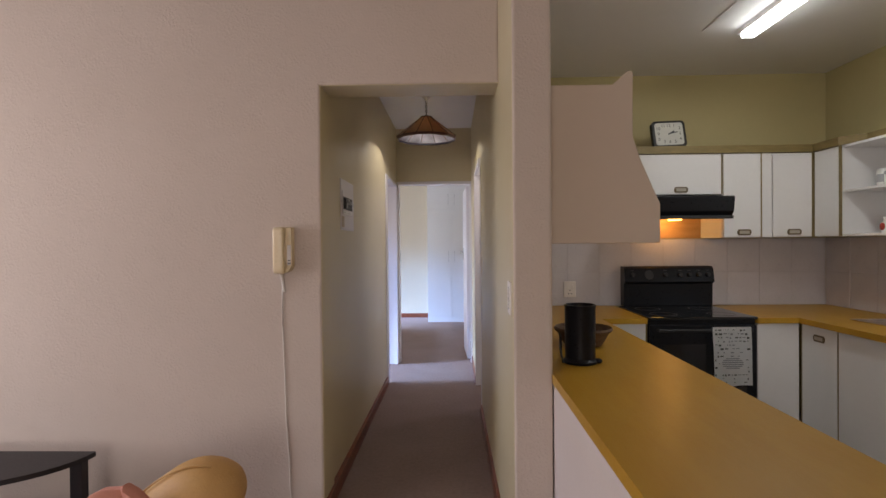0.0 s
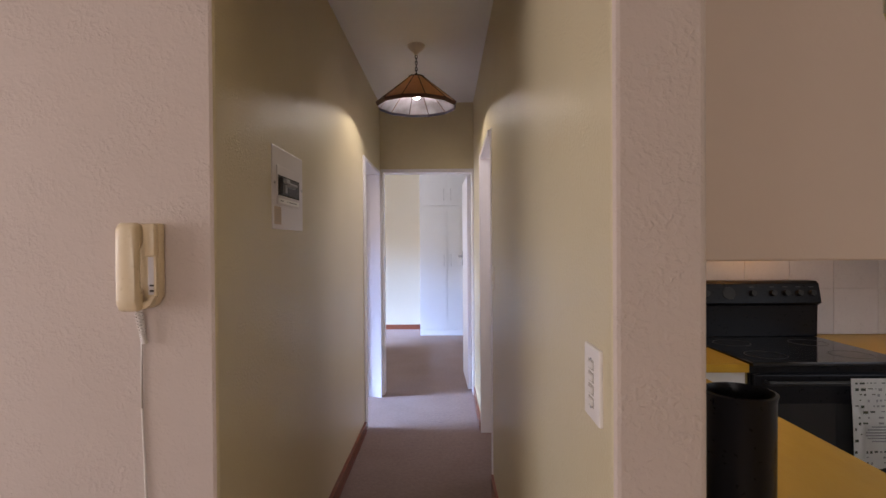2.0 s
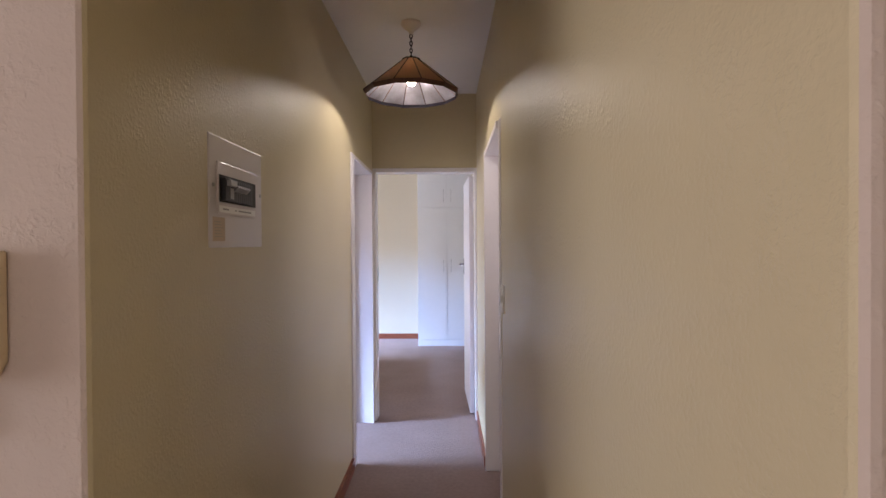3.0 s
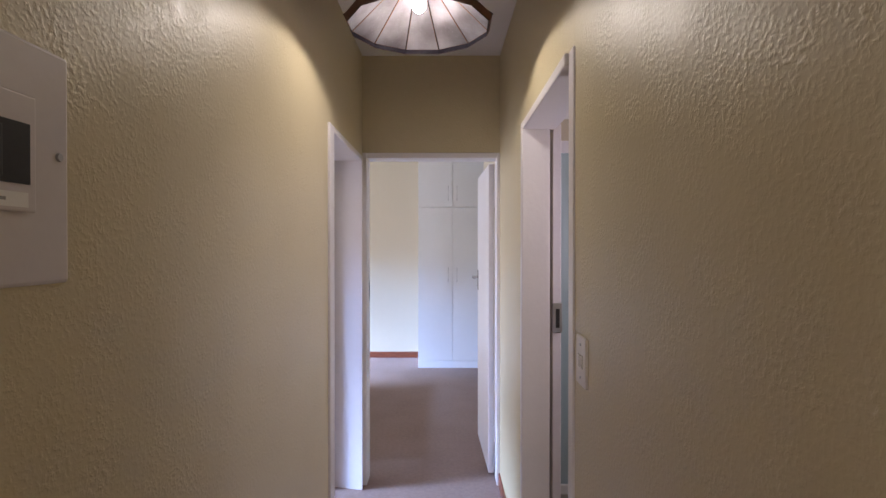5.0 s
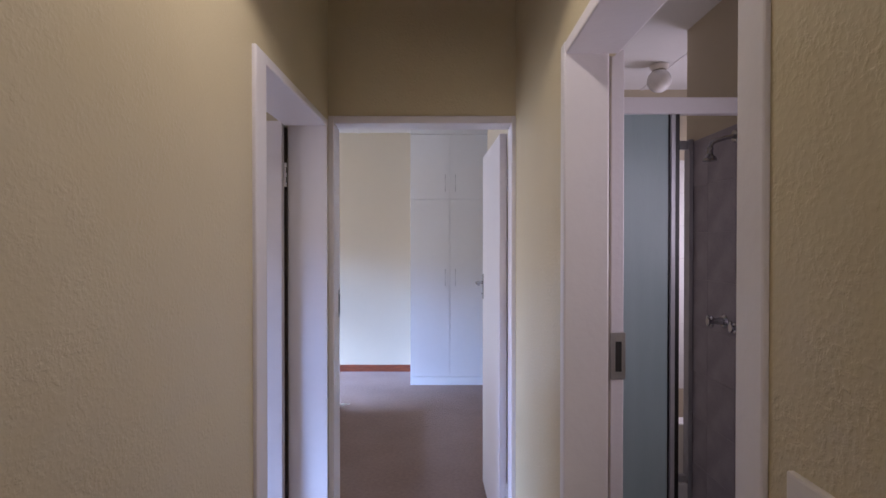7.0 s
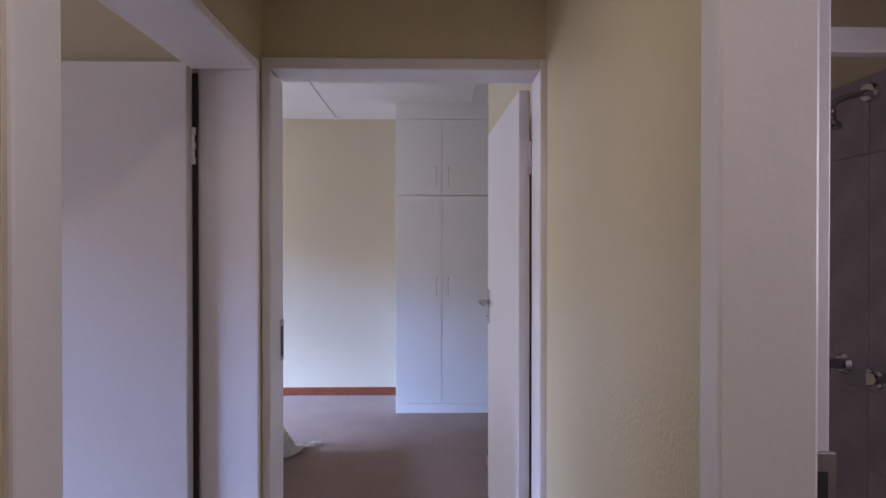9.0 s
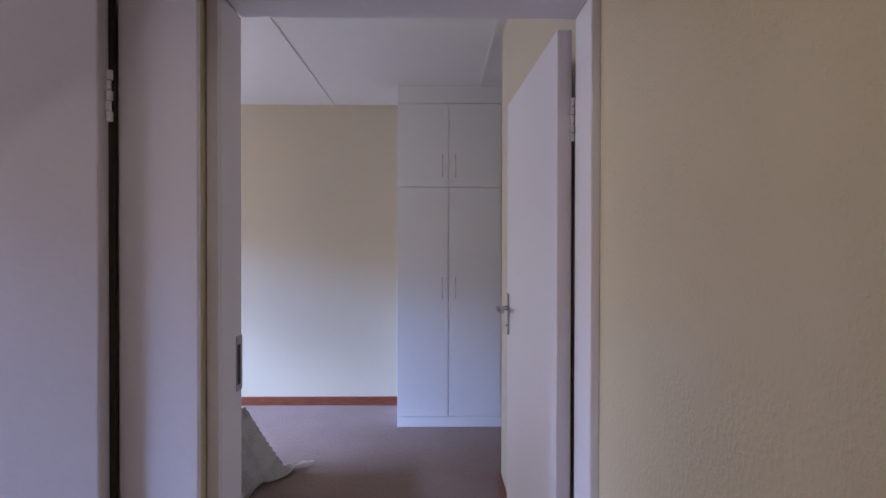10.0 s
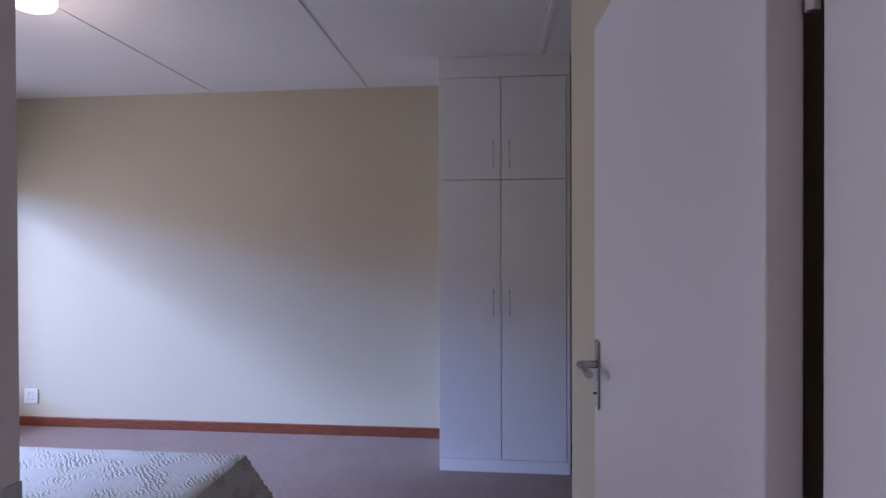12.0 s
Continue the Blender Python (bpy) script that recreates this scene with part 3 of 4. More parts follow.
for x0, x1, hx in ((-0.342, 0.0682, 0.022), (0.0732, 0.496, 0.127)):
    for z0, z1, h0 in ((0.088, 1.945, 1.047), (1.951, 2.625, 2.032)):
        d = part("door", box(x0, WY, z0, x1, WY + 0.018, z1, 0.0015), WARD_WHITE, ward)
        bm = tube([(hx, WY, h0), (hx, WY - 0.026, h0), (hx, WY - 0.03, h0 + 0.006), (hx, WY - 0.03, h0 + 0.164), (hx, WY - 0.026, h0 + 0.17), (hx, WY, h0 + 0.17)], 0.0038, 8)
        part("handle", bm, STEEL, d, "slim steel bow handle", smooth=True)
part("filler_strip", box(0.499, WY + 0.003, 0.085, 0.522, WY + 0.044, 2.63, 0.001), WARD_WHITE, ward)


bed = thing("bed", -2.2, 6.95, 0, "double bed with a quilted pale bedspread hanging to the carpet", "bed")
BX0, BX1, BY0, BY1, BZ = -3.25, -1.215, 6.05, 7.60, 0.49
part("base", box(BX0, BY0 + 0.03, 0.05, BX1 - 0.03, BY1 - 0.03, 0.26, 0.02), WARD_WHITE, bed)
part("mattress", box(BX0, BY0 + 0.01, 0.26, BX1 - 0.015, BY1 - 0.015, BZ - 0.012, 0.04, 3), WARD_WHITE, bed)
# bedspread: a sheet over the top that falls down three sides and spreads on the carpet at the corner
bm = bmesh.new()
NX, NY = 70, 70
ex = 0.55
grid = []
for i in range(NX + 1):
    row = []
    for j in range(NY + 1):
        u = BX0 + (BX1 + ex - BX0) * i / NX
        v = BY0 - ex + (BY1 - BY0 + 2 * ex) * j / NY
        ox = max(0, u - BX1)
        oy = max(0, v - BY1) - max(0, BY0 - v)
        o = max(ox, abs(oy))
        fold = 0.012 * math.sin(6 * (v if ox > abs(oy) else u)) * min(1, o / 0.3) * max(0, 1 - min(ox, abs(oy)) / 0.1)
        r = 0.04
        arc = r * math.pi / 2

        def over(d):
            return r * math.sin(d / r) - 0.4 * r * d / arc if d < arc else 0.6 * r + 0.12 * (d - arc)

        z = BZ + 0.012 - (r * (1 - math.cos(o / r)) if o < arc else r + o - arc)
        sy = 1 if oy >= 0 else -1
        ay = abs(oy)
        both = min(ox, ay)
        round_out = 0.13 * (both / 0.45) ** 1.1
        px = min(u, BX1) + over(ox) + (fold if ox > 0 else 0) + round_out
        py = min(max(v, BY0), BY1) + sy * (over(ay) + (fold if ay > 0 else 0) + round_out)
        if z < 0.012:
            extra = 0.012 - z
            z = 0.012 + 0.012 * (1 + math.sin(14 * (u + v)))
            toe = 0.7 + 2.6 * min(1, both / 0.4)
            if ox >= ay or both > 0.3:
                px += extra * toe
            if ox < ay or both > 0.3:
                py += sy * extra * toe
        z += 0.002 * noise.noise(Vector((u * 14, v * 14, 0)))
        row.append(bm.verts.new((px, py, z)))
    grid.append(row)
for i in range(NX):
    for j in range(NY):
        bm.faces.new((grid[i][j], grid[i + 1][j], grid[i + 1][j + 1], grid[i][j + 1]))
bmesh.ops.solidify(bm, geom=bm.faces[:], thickness=0.008)
part("bedspread", bm, SPREAD, bed, "pale quilted bedspread", smooth=True)

sock = thing("wall_socket", -3.884, BW, 0.19, "white double wall socket above the skirting", "socket")
part("plate", box(-3.945, BW - 0.008, 0.185, -3.82, BW - 0.0005, 0.31, 0.003), WHITE_PLASTIC, sock)
for sx in (-3.905, -3.86):
    part("rocker", box(sx - 0.009, BW - 0.012, 0.268, sx + 0.009, BW - 0.008, 0.290, 0.001), WHITE_PLASTIC, sock)
    for dx, dz in ((0, 0.245), (-0.009, 0.222), (0.009, 0.222)):
        part("pin_hole", box(sx + dx - 0.003, BW - 0.0085, dz - 0.003, sx + dx + 0.003, BW - 0.0078, dz + 0.003), DARK_SLOT, sock)

cl = thing("ceiling_light", -2.23, 7.53, HB, "round opal glass bedroom ceiling light, lit", "ceiling light")
part("base_ring", cyl(bmesh.new(), -2.23, 7.53, HB - 0.025, 0.116, 0.116, 0.025, 32), STEEL, cl, smooth=True)
part("glass_bowl", lathe([(0.112, HB - 0.025), (0.114, HB - 0.045), (0.100, HB - 0.075), (0.06, HB - 0.094), (0.001, HB - 0.10)], 32, -2.23, 7.53), LIT_OPAL, cl, "lit opal glass bowl", smooth=True).visible_shadow = False

# ---- hall things ----
LX, LY = -0.098, 4.21
pend = thing("pendant_lamp", LX, LY, H, "twelve-sided amber stained glass pendant lamp, lit", "pendant lamp")
part("ceiling_rose", lathe([(0.001, H - 0.001), (0.055, H - 0.001), (0.057, H - 0.012), (0.04, H - 0.032), (0.014, H - 0.052), (0.011, H - 0.064), (0.001, H - 0.065)], 24, LX, LY), WHITE_PLASTIC, pend, "cream plastic ceiling rose", smooth=True)
for k in range(7):
    a = 0.5 * math.pi * (k % 2)
    z = H - 0.076 - k * 0.0195
    ring = [(LX + 0.0075 * math.cos(t) * math.cos(a), LY + 0.0075 * math.cos(t) * math.sin(a), z + 0.0135 * math.sin(t)) for t in [2 * math.pi * q / 12 for q in range(13)]]
    part("chain_link", tube(ring, 0.0026, 6), IRON, pend, smooth=True)
ZR, ZT, RR, RT = 2.276, 2.452, 0.264, 0.048
NS = 12


def shade_face(k, r0, z0, r1, z1, inset=0.0, thick=0.004, shrink=0.0):
    bm = bmesh.new()
    a0, a1 = 2 * math.pi * (k + 0.5) / NS, 2 * math.pi * (k + 1.5) / NS
    ring = []
    for r, z in ((r0 - shrink, z0), (r1 - shrink, z1)):
        p, q = (Vector((LX + r * math.cos(a), LY + r * math.sin(a), z)) for a in (a0, a1))
        d = (q - p).normalized() * inset
        ring.append((bm.verts.new(p + d), bm.verts.new(q - d)))
    f = bm.faces.new((ring[0][0], ring[0][1], ring[1][1], ring[1][0]))
    bmesh.ops.solidify(bm, geom=[f], thickness=thick)
    bmesh.ops.recalc_face_normals(bm, faces=bm.faces)
    return bm


shade = part("shade", lathe([(RT, ZT), (RT + 0.004, ZT + 0.006), (0.010, ZT + 0.016), (0.001, ZT + 0.017)], NS, LX, LY), IRON, pend, "dark metal cap of the shade")
for k in range(NS):
    part("glass_panel", shade_face(k, RR, ZR, RT, ZT, 0.001), AMBER, shade, "amber glass panel")
    part("lining_panel", shade_face(k, RR, ZR, RT, ZT, 0.003, 0.0015, 0.006), MICA, shade, "pearly glass lining")
    part("skirt_panel", shade_face(k, RR - 0.010, ZR - 0.020, RR, ZR, -0.0005), DEEP_AMBER, shade, "deep brown glass skirt panel")
    part("skirt_lining", shade_face(k, RR - 0.010, ZR - 0.020, RR, ZR, -0.001, 0.0015, 0.004), PLUM, shade, "dark plum skirt lining")
    a = 2 * math.pi * (k + 0.5) / NS
    part("rib", tube([(LX + RR * math.cos(a), LY + RR * math.sin(a), ZR), (LX + RT * math.cos(a), LY + RT * math.sin(a), ZT)], 0.003, 6), IRON, shade)
part("lamp_holder", cyl(bmesh.new(), LX, LY, 2.375, 0.018, 0.016, 0.075, 16), IRON, pend)
bulb = part("bulb", ball(bmesh.new(), LX, LY, 2.345, 0.026, 0.026, 0.033), BULB, pend, "lit clear bulb", smooth=True)
bulb.visible_shadow = False

# fuse box
db = thing("distribution_board", HALL_L, 2.83, 1.44, "white metal fuse box cover with a dark breaker window", "fuse box")
F = HALL_L - 0.010
part("cover_plate", box(F - 0.002, 2.694, 1.437, F + 0.014, 3.074, 1.742, 0.005), COVER_WHITE, db, "off-white metal cover")
tray = part("frame", box(F + 0.014, 2.734, 1.528, F + 0.019, 3.012, 1.672, 0.003), COVER_WHITE, db, "raised white breaker frame")
part("marking_strip", box(F + 0.019, 2.743, 1.534, F + 0.0195, 2.998, 1.552), TOWEL, tray, "white marking strip")
for y0, y1 in ((2.765, 2.80), (2.845, 2.855), (2.87, 2.965)):
    part("marking", box(F + 0.0195, y0, 1.541, F + 0.0198, y1, 1.545), GREY_PRINT, tray)
part("breaker_window", box(F + 0.019, 2.743, 1.562, F + 0.0205, 3.000, 1.636), DARK_SLOT, db, "dark breaker window")
part("main_switch", box(F + 0.0205, 2.752, 1.566, F + 0.033, 2.807, 1.628, 0.002), BLACK_MATT, db, "black main switch")
part("switch_lever", box(F + 0.033, 2.758, 1.606, F + 0.046, 2.800, 1.622, 0.002), GREY_PRINT, db, "grey main switch lever")
part("switch_label", box(F + 0.033, 2.782, 1.572, F + 0.0335, 2.805, 1.602), GREY_PRINT, db)
for k in range(9):
    y = 2.809 + k * 0.0156
    br = part("breaker", box(F + 0.0205, y, 1.566, F + 0.031, y + 0.0148, 1.626, 0.0015), BLACK_MATT, db, "black circuit breaker")
    if k < 6:
        lv = slab([(F + 0.031, 1.594), (F + 0.044, 1.606), (F + 0.042, 1.612), (F + 0.031, 1.606)], "y", y + 0.002, y + 0.0128)
        bmesh.ops.recalc_face_normals(lv, faces=lv.faces)
        part("toggle", lv, GREY_PRINT, br, "grey toggle")
for y in (2.716, 3.055):
    part("screw", cyl(bmesh.new(), F + 0.014, y, 1.605, 0.006, 0.005, 0.003, 12, Matrix.Rotation(radians(90), 4, "Y")), STEEL, db)
lab = part("warning_label", box(F + 0.0141, 2.712, 1.455, F + 0.0146, 2.787, 1.520), LABEL, db, "faded pinkish paper label")
for k in range(6):
    part("text_bar", box(F + 0.0146, 2.722, 1.466 + k * 0.008, F + 0.0149, 2.774 - 0.006 * (k % 3), 1.4685 + k * 0.008), INSET, lab)

# switches
def switch(y0, y1, z0, z1, n, label):
    yc = (y0 + y1) / 2
    f = right_face(yc)
    s = thing("light_switch", f, yc, z0, label, "light switch")
    part("plate", box(f - 0.007, y0, z0, f + 0.002, y1, z1, 0.003), WHITE_PLASTIC, s)
    zc = (z0 + z1) / 2
    w = (y1 - y0) * 0.30
    # a flat grey surround paints the shade round each rocker
    for k in range(n):
        if n == 2:
            part("rocker_shade", box(f - 0.0078, yc + (k - 0.5) * w * 0.9 - w * 0.4, zc - 0.0165, f - 0.0068, yc + (k - 0.5) * w * 0.9 + w * 0.4, zc + 0.0165), INSET, s, "flat grey surround for the shade round the rocker")
            a = box(f - 0.011, yc + (k - 0.5) * w * 0.9 - w * 0.32, zc - 0.014, f - 0.007, yc + (k - 0.5) * w * 0.9 + w * 0.32, zc + 0.014, 0.002)
        else:
            za = zc + (k - (n - 1) / 2) * 0.022
            a = box(f - 0.011, yc - 0.013, za - 0.0055, f - 0.007, yc + 0.013, za + 0.0055, 0.002)
            part("rocker_shade", box(f - 0.0078, yc - 0.0155, za - 0.0088, f - 0.0068, yc + 0.0155, za + 0.0088), INSET, s, "flat grey surround for the shade round the rocker")
        part("rocker", a, WHITE_PLASTIC, s)
    for dz in (-0.042, 0.042):
        part("screw", cyl(bmesh.new(), f - 0.009, yc, zc + dz, 0.003, 0.003, 0.003, 10, Matrix.Rotation(radians(90), 4, "Y")), STEEL, s)


switch(1.733, 1.828, 1.065, 1.196, 4, "white four-gang light switch on the wall end")
switch(3.645, 3.735, 1.130, 1.256, 2, "white two-gang light switch beside the bathroom door")

# entry phone
ph = thing("entry_phone", -0.715, LIV, 1.2, "yellowed cream wall-mounted intercom handset with coiled cord", "intercom")
part("base", slab([(-0.730, 1.228), (-0.672, 1.216), (-0.655, 1.226), (-0.642, 1.248), (-0.642, 1.437), (-0.730, 1.437)], "y", LIV - 0.028, LIV, 0.004), CREAM_PLASTIC, ph, smooth=True)
part("cradle_block", box(-0.672, LIV - 0.050, 1.352, -0.643, LIV - 0.027, 1.436, 0.005), CREAM_PLASTIC, ph, smooth=True)
part("side_lip", box(-0.6505, LIV - 0.041, 1.25, -0.643, LIV - 0.027, 1.354, 0.002), CREAM_PLASTIC, ph, smooth=True)
part("bottom_lip", slab([(-0.700, 1.219), (-0.672, 1.2165), (-0.656, 1.227), (-0.644, 1.249), (-0.651, 1.252), (-0.662, 1.240), (-0.676, 1.234), (-0.700, 1.236)], "y", LIV - 0.048, LIV - 0.027, 0.002), CREAM_PLASTIC, ph, smooth=True)
part("handset", slab([(LIV - 0.040, 1.435), (LIV - 0.066, 1.439), (LIV - 0.082, 1.425), (LIV - 0.082, 1.33), (LIV - 0.082, 1.238), (LIV - 0.070, 1.212), (LIV - 0.040, 1.214), (LIV - 0.036, 1.262), (LIV - 0.050, 1.278), (LIV - 0.050, 1.372), (LIV - 0.036, 1.388)], "x", -0.726, -0.674, 0.009), CREAM_PLASTIC, ph, "cream telephone handset", smooth=True)
part("button_panel", box(-0.671, LIV - 0.0300, 1.252, -0.6515, LIV - 0.0275, 1.350, 0.001), COVER_WHITE, ph, "white label panel")
for z in (1.248, 1.262):
    part("button", box(-0.6665, LIV - 0.0312, z + 0.012, -0.6545, LIV - 0.0298, z + 0.0165), DARK_SLOT, ph, "black button")
coil = []
for k in range(281):
    t = k / 280
    a = t * 30 * 2 * math.pi
    px, pz = -0.708 + 0.020 * math.sin(t * math.pi * 0.9), 1.215 - 0.09 * math.sin(t * math.pi)
    coil.append((px + 0.006 * math.cos(a), LIV - 0.02 + 0.006 * math.sin(a), pz))
part("coiled_cord", tube(coil, 0.0018, 5), WHITE_PLASTIC, ph, smooth=True)
part("cable", tube([(-0.705, LIV - 0.005, 1.215), (-0.706, LIV - 0.004, 0.95), (-0.698, LIV - 0.005, 0.72), (-0.694, LIV - 0.004, 0.50), (-0.68, LIV - 0.005, 0.28), (-0.674, LIV - 0.004, 0.10), (-0.672, LIV - 0.004, 0.0)], 0.003, 8), WHITE_PLASTIC, ph, "thin cream cable", smooth=True)

# ---- bathroom things ----
sh = thing("shower_enclosure", 0.95, 5.45, 0, "shower enclosure with blue-green frosted glass and white header", "shower")
part("header", box(0.482, 5.43, 2.034, 1.341, 5.47, 2.105, 0.004), GLOSS_WHITE, sh, "white header rail")
part("glass_panel", box(0.50, 5.446, 0.06, 0.966, 5.452, 2.034), FROST, sh, "blue-green frosted glass panel")
part("post", box(0.964, 5.444, 0.02, 0.971, 5.456, 2.034), BLACK_MATT, sh, "dark seal strip")
part("post", box(0.971, 5.432, 0.02, 0.991, 5.468, 2.034, 0.003), ALU_GREY, sh, "grey aluminium post")
part("post", box(0.991, 5.437, 0.02, 1.010, 5.463, 2.034, 0.002), BLACK_MATT, sh, "dark seal strip")
part("post", box(1.318, 6.0, 0.07, 1.340, 6.06, 2.04, 0.002), ALU_GREY, sh, "grey aluminium post")
part("rail", box(0.50, 6.02, 1.99, 1.318, 6.05, 2.038, 0.002), ALU_GREY, sh, "grey aluminium top rail")
part("rail", box(0.50, 6.02, 0.19, 1.318, 6.05, 0.225, 0.002), ALU_GREY, sh, "grey aluminium bottom rail")
part("kerb", box(0.50, 6.0, 0.0705, 1.318, 6.08, 0.189, 0.006), CERAMIC, sh, "white shower kerb")
part("tray", box(0.49, 5.44, 0.006, 1.340, 6.085, 0.07, 0.01), CERAMIC, sh, "white shower tray")
tap = thing("shower_rose", 1.35, 5.60, 1.97, "chrome shower rose on an angled wall arm", "shower")
part("flange", cyl(bmesh.new(), 1.331, 5.60, 1.975, 0.026, 0.032, 0.012, 24, Matrix.Rotation(radians(90), 4, "Y")), DARK_CHROME, tap, smooth=True)
part("arm", tube([(1.338, 5.60, 1.975), (1.30, 5.602, 1.968), (1.255, 5.606, 1.955), (1.237, 5.608, 1.945), (1.228, 5.61, 1.925)], 0.010, 12), DARK_CHROME, tap, smooth=True)
part("swivel", ball(bmesh.new(), 1.227, 5.61, 1.918, 0.015), DARK_CHROME, tap, smooth=True)
part("spray_head", lathe([(0.001, 1.912), (0.013, 1.912), (0.015, 1.89), (0.029, 1.876), (0.031, 1.862), (0.001, 1.860)], 24, 1.226, 5.61), DARK_CHROME, tap, smooth=True)
for y in (5.50, 5.695):
    tp = thing("shower_tap", 1.35, y, 1.112, "chrome capstan shower tap on the tiled wall", "tap", "shower taps")
    part("flange", cyl(bmesh.new(), 1.329, y, 1.112, 0.024, 0.036, 0.014, 24, Matrix.Rotation(radians(90), 4, "Y")), DARK_CHROME, tp, smooth=True)
    part("spindle", cyl(bmesh.new(), 1.286, y, 1.112, 0.013, 0.019, 0.044, 16, Matrix.Rotation(radians(90), 4, "Y")), DARK_CHROME, tp, smooth=True)
    bm = cyl(bmesh.new(), 1.262, y, 1.112, 0.017, 0.015, 0.026, 16, Matrix.Rotation(radians(90), 4, "Y"))
    for k in range(4):
        a = radians(45 + 90 * k)
        ball(bm, 1.274, y + 0.024 * math.cos(a), 1.112 + 0.024 * math.sin(a), 0.008, 0.010, 0.010, 10, 8)
    part("capstan_handle", bm, DARK_CHROME, tp, smooth=True)
gl = thing("globe_light", 1.42, 6.64, H, "white globe light on the bathroom ceiling", "ceiling light")
part("base", lathe([(0.001, H - 0.0055), (0.058, H - 0.0055), (0.058, H - 0.022), (0.046, H - 0.040), (0.001, H - 0.041)], 28, 1.42, 6.64), WHITE_PLASTIC, gl, smooth=True)
part("globe", ball(bmesh.new(), 1.42, 6.64, H - 0.108, 0.076, u=28, v=18), OPAL, gl, "opal glass globe", smooth=True)
structure("trim_bathroom_ledge", box(0.70, 6.28, 0.006, 2.398, 6.40, 0.42, 0.012), CERAMIC, "low white glazed ledge behind the shower", "ledge")
# window added out of view, only to go with the bathroom fill
win = tagged(new("window_1"), "unseen white window added to let daylight into the bathroom", "window", kind="structure")
part("window_frame", bx(bx(bx(box(2.43, 6.3, 1.0, 2.47, 6.335, 2.0), 2.43, 6.915, 1.0, 2.47, 6.95, 2.0), 2.43, 6.335, 1.0, 2.47, 6.915, 1.035), 2.43, 6.335, 1.965, 2.47, 6.915, 2.0), GLOSS_WHITE, win)
pane = part("pane", box(2.448, 6.335, 1.035, 2.452, 6.915, 1.965), GLASS, win)
pane.visible_shadow = False

# ---- kitchen things ----
CT = 0.85
wt = thing("worktop", 0.8, 1.4, CT, "oak-coloured laminate breakfast counter top", "worktop")
part("slab", prism([(0.514, -0.70), (1.10, -0.70), (1.10, 3.11), (1.40, 3.11), (1.40, KY - 0.001), (0.5195, KY - 0.001), (0.5195, 1.679), (0.514, 1.679)], CT - 0.036, CT, 0.003), WORKTOP, wt)
part("slab", prism([(2.115, 3.11), (2.375, 3.11), (2.375, 0.3), (KX - 0.001, 0.3), (KX - 0.001, KY - 0.001), (2.115, KY - 0.001)], CT - 0.036, CT, 0.012), WORKTOP, wt)
structure("counter_wall", box(0.5215, -0.62, 0.006, 0.645, 1.70, CT - 0.037), COUNTER_PAINT, "pale plastered half wall under the counter", "wall")


def recess_handle(parent, x, y, z, face="y"):
    w, h = 0.049, 0.021
    outer = slab([(-w, -h * 0.4), (-w * 0.8, -h), (w * 0.8, -h), (w, -h * 0.4), (w, h * 0.4), (w * 0.8, h), (-w * 0.8, h), (-w, h * 0.4)], "y", -0.006, 0.001)
    inner = slab([(-w * 0.72, -h * 0.5), (w * 0.72, -h * 0.5), (w * 0.72, h * 0.55), (-w * 0.72, h * 0.55)], "y", -0.0075, -0.0055)
    m = Matrix.Translation((x, y, z)) @ (Matrix.Rotation(radians(-90), 4, "Z") if face == "x" else Matrix())
    hd = part("handle", put(outer, m), BRASS, parent, "oval brass handle")
    part("grip_recess", put(inner, m), INSET, hd, "pale grip inset")


def cabinet_back(name, x0, x1, z0, z1, yf, yb, handle_z, label, edge=True):
    """A unit facing the room, with one door."""
    c = thing(name, (x0 + x1) / 2, (yf + yb) / 2, z0, label, "cabinet")
    part("body", box(x0, yf + 0.02, z0, x1, yb, z1), CAB_WHITE, c)
    d = part("door", box(x0 + 0.004, yf, z0 + 0.003, x1 - 0.010, yf + 0.019, z1 - 0.003, 0.002), CAB_WHITE, c)
    if edge:
        part("edge_strip", box(x1 - 0.009, yf - 0.001, z0 + 0.003, x1 - 0.001, yf + 0.0195, z1 - 0.003), WOOD_EDGE, c, "olive wood edging")
    if handle_z:
        recess_handle(d, (x0 + x1) / 2 + 0.01, yf, handle_z)
    return c


def cabinet_side(name, y0, y1, z0, z1, xf, xb, handle_z, label, hy=None):
    c = thing(name, (xf + xb) / 2, (y0 + y1) / 2, z0, label, "cabinet")
    part("body", box(xf + 0.02, y0, z0, xb, y1, z1), CAB_WHITE, c)
    d = part("door", box(xf, y0 + 0.004, z0 + 0.003, xf + 0.019, y1 - 0.008, z1 - 0.003, 0.002), CAB_WHITE, c)
    part("edge_strip", box(xf - 0.001, y1 - 0.007, z0 + 0.003, xf + 0.0195, y1 - 0.001, z1 - 0.003), WOOD_EDGE, c, "olive wood edging")
    if handle_z:
        recess_handle(d, xf, hy or (y0 + y1) / 2, handle_z, "x")
    return c


UF = 3.48
cabinet_back("wall_cabinet", 1.46, 2.075, 1.69, 1.985, UF, KY - 0.001, 1.725, "white wall cabinet above the cooker hood")
cabinet_back("wall_cabinet", 2.078, 2.355, 1.378, 1.985, UF, KY - 0.001, 1.415, "white narrow wall cabinet with oval handle")
single("filler_panel", box(2.357, UF + 0.004, 1.378, 2.425, KY - 0.001, 1.985, 0.001), CAB_WHITE, "white filler panel between wall cabinets", "panel")
cabinet_back("wall_cabinet", 2.427, 2.717, 1.378, 1.985, UF, KY - 0.001, 1.415, "white narrow corner wall cabinet with oval handle")
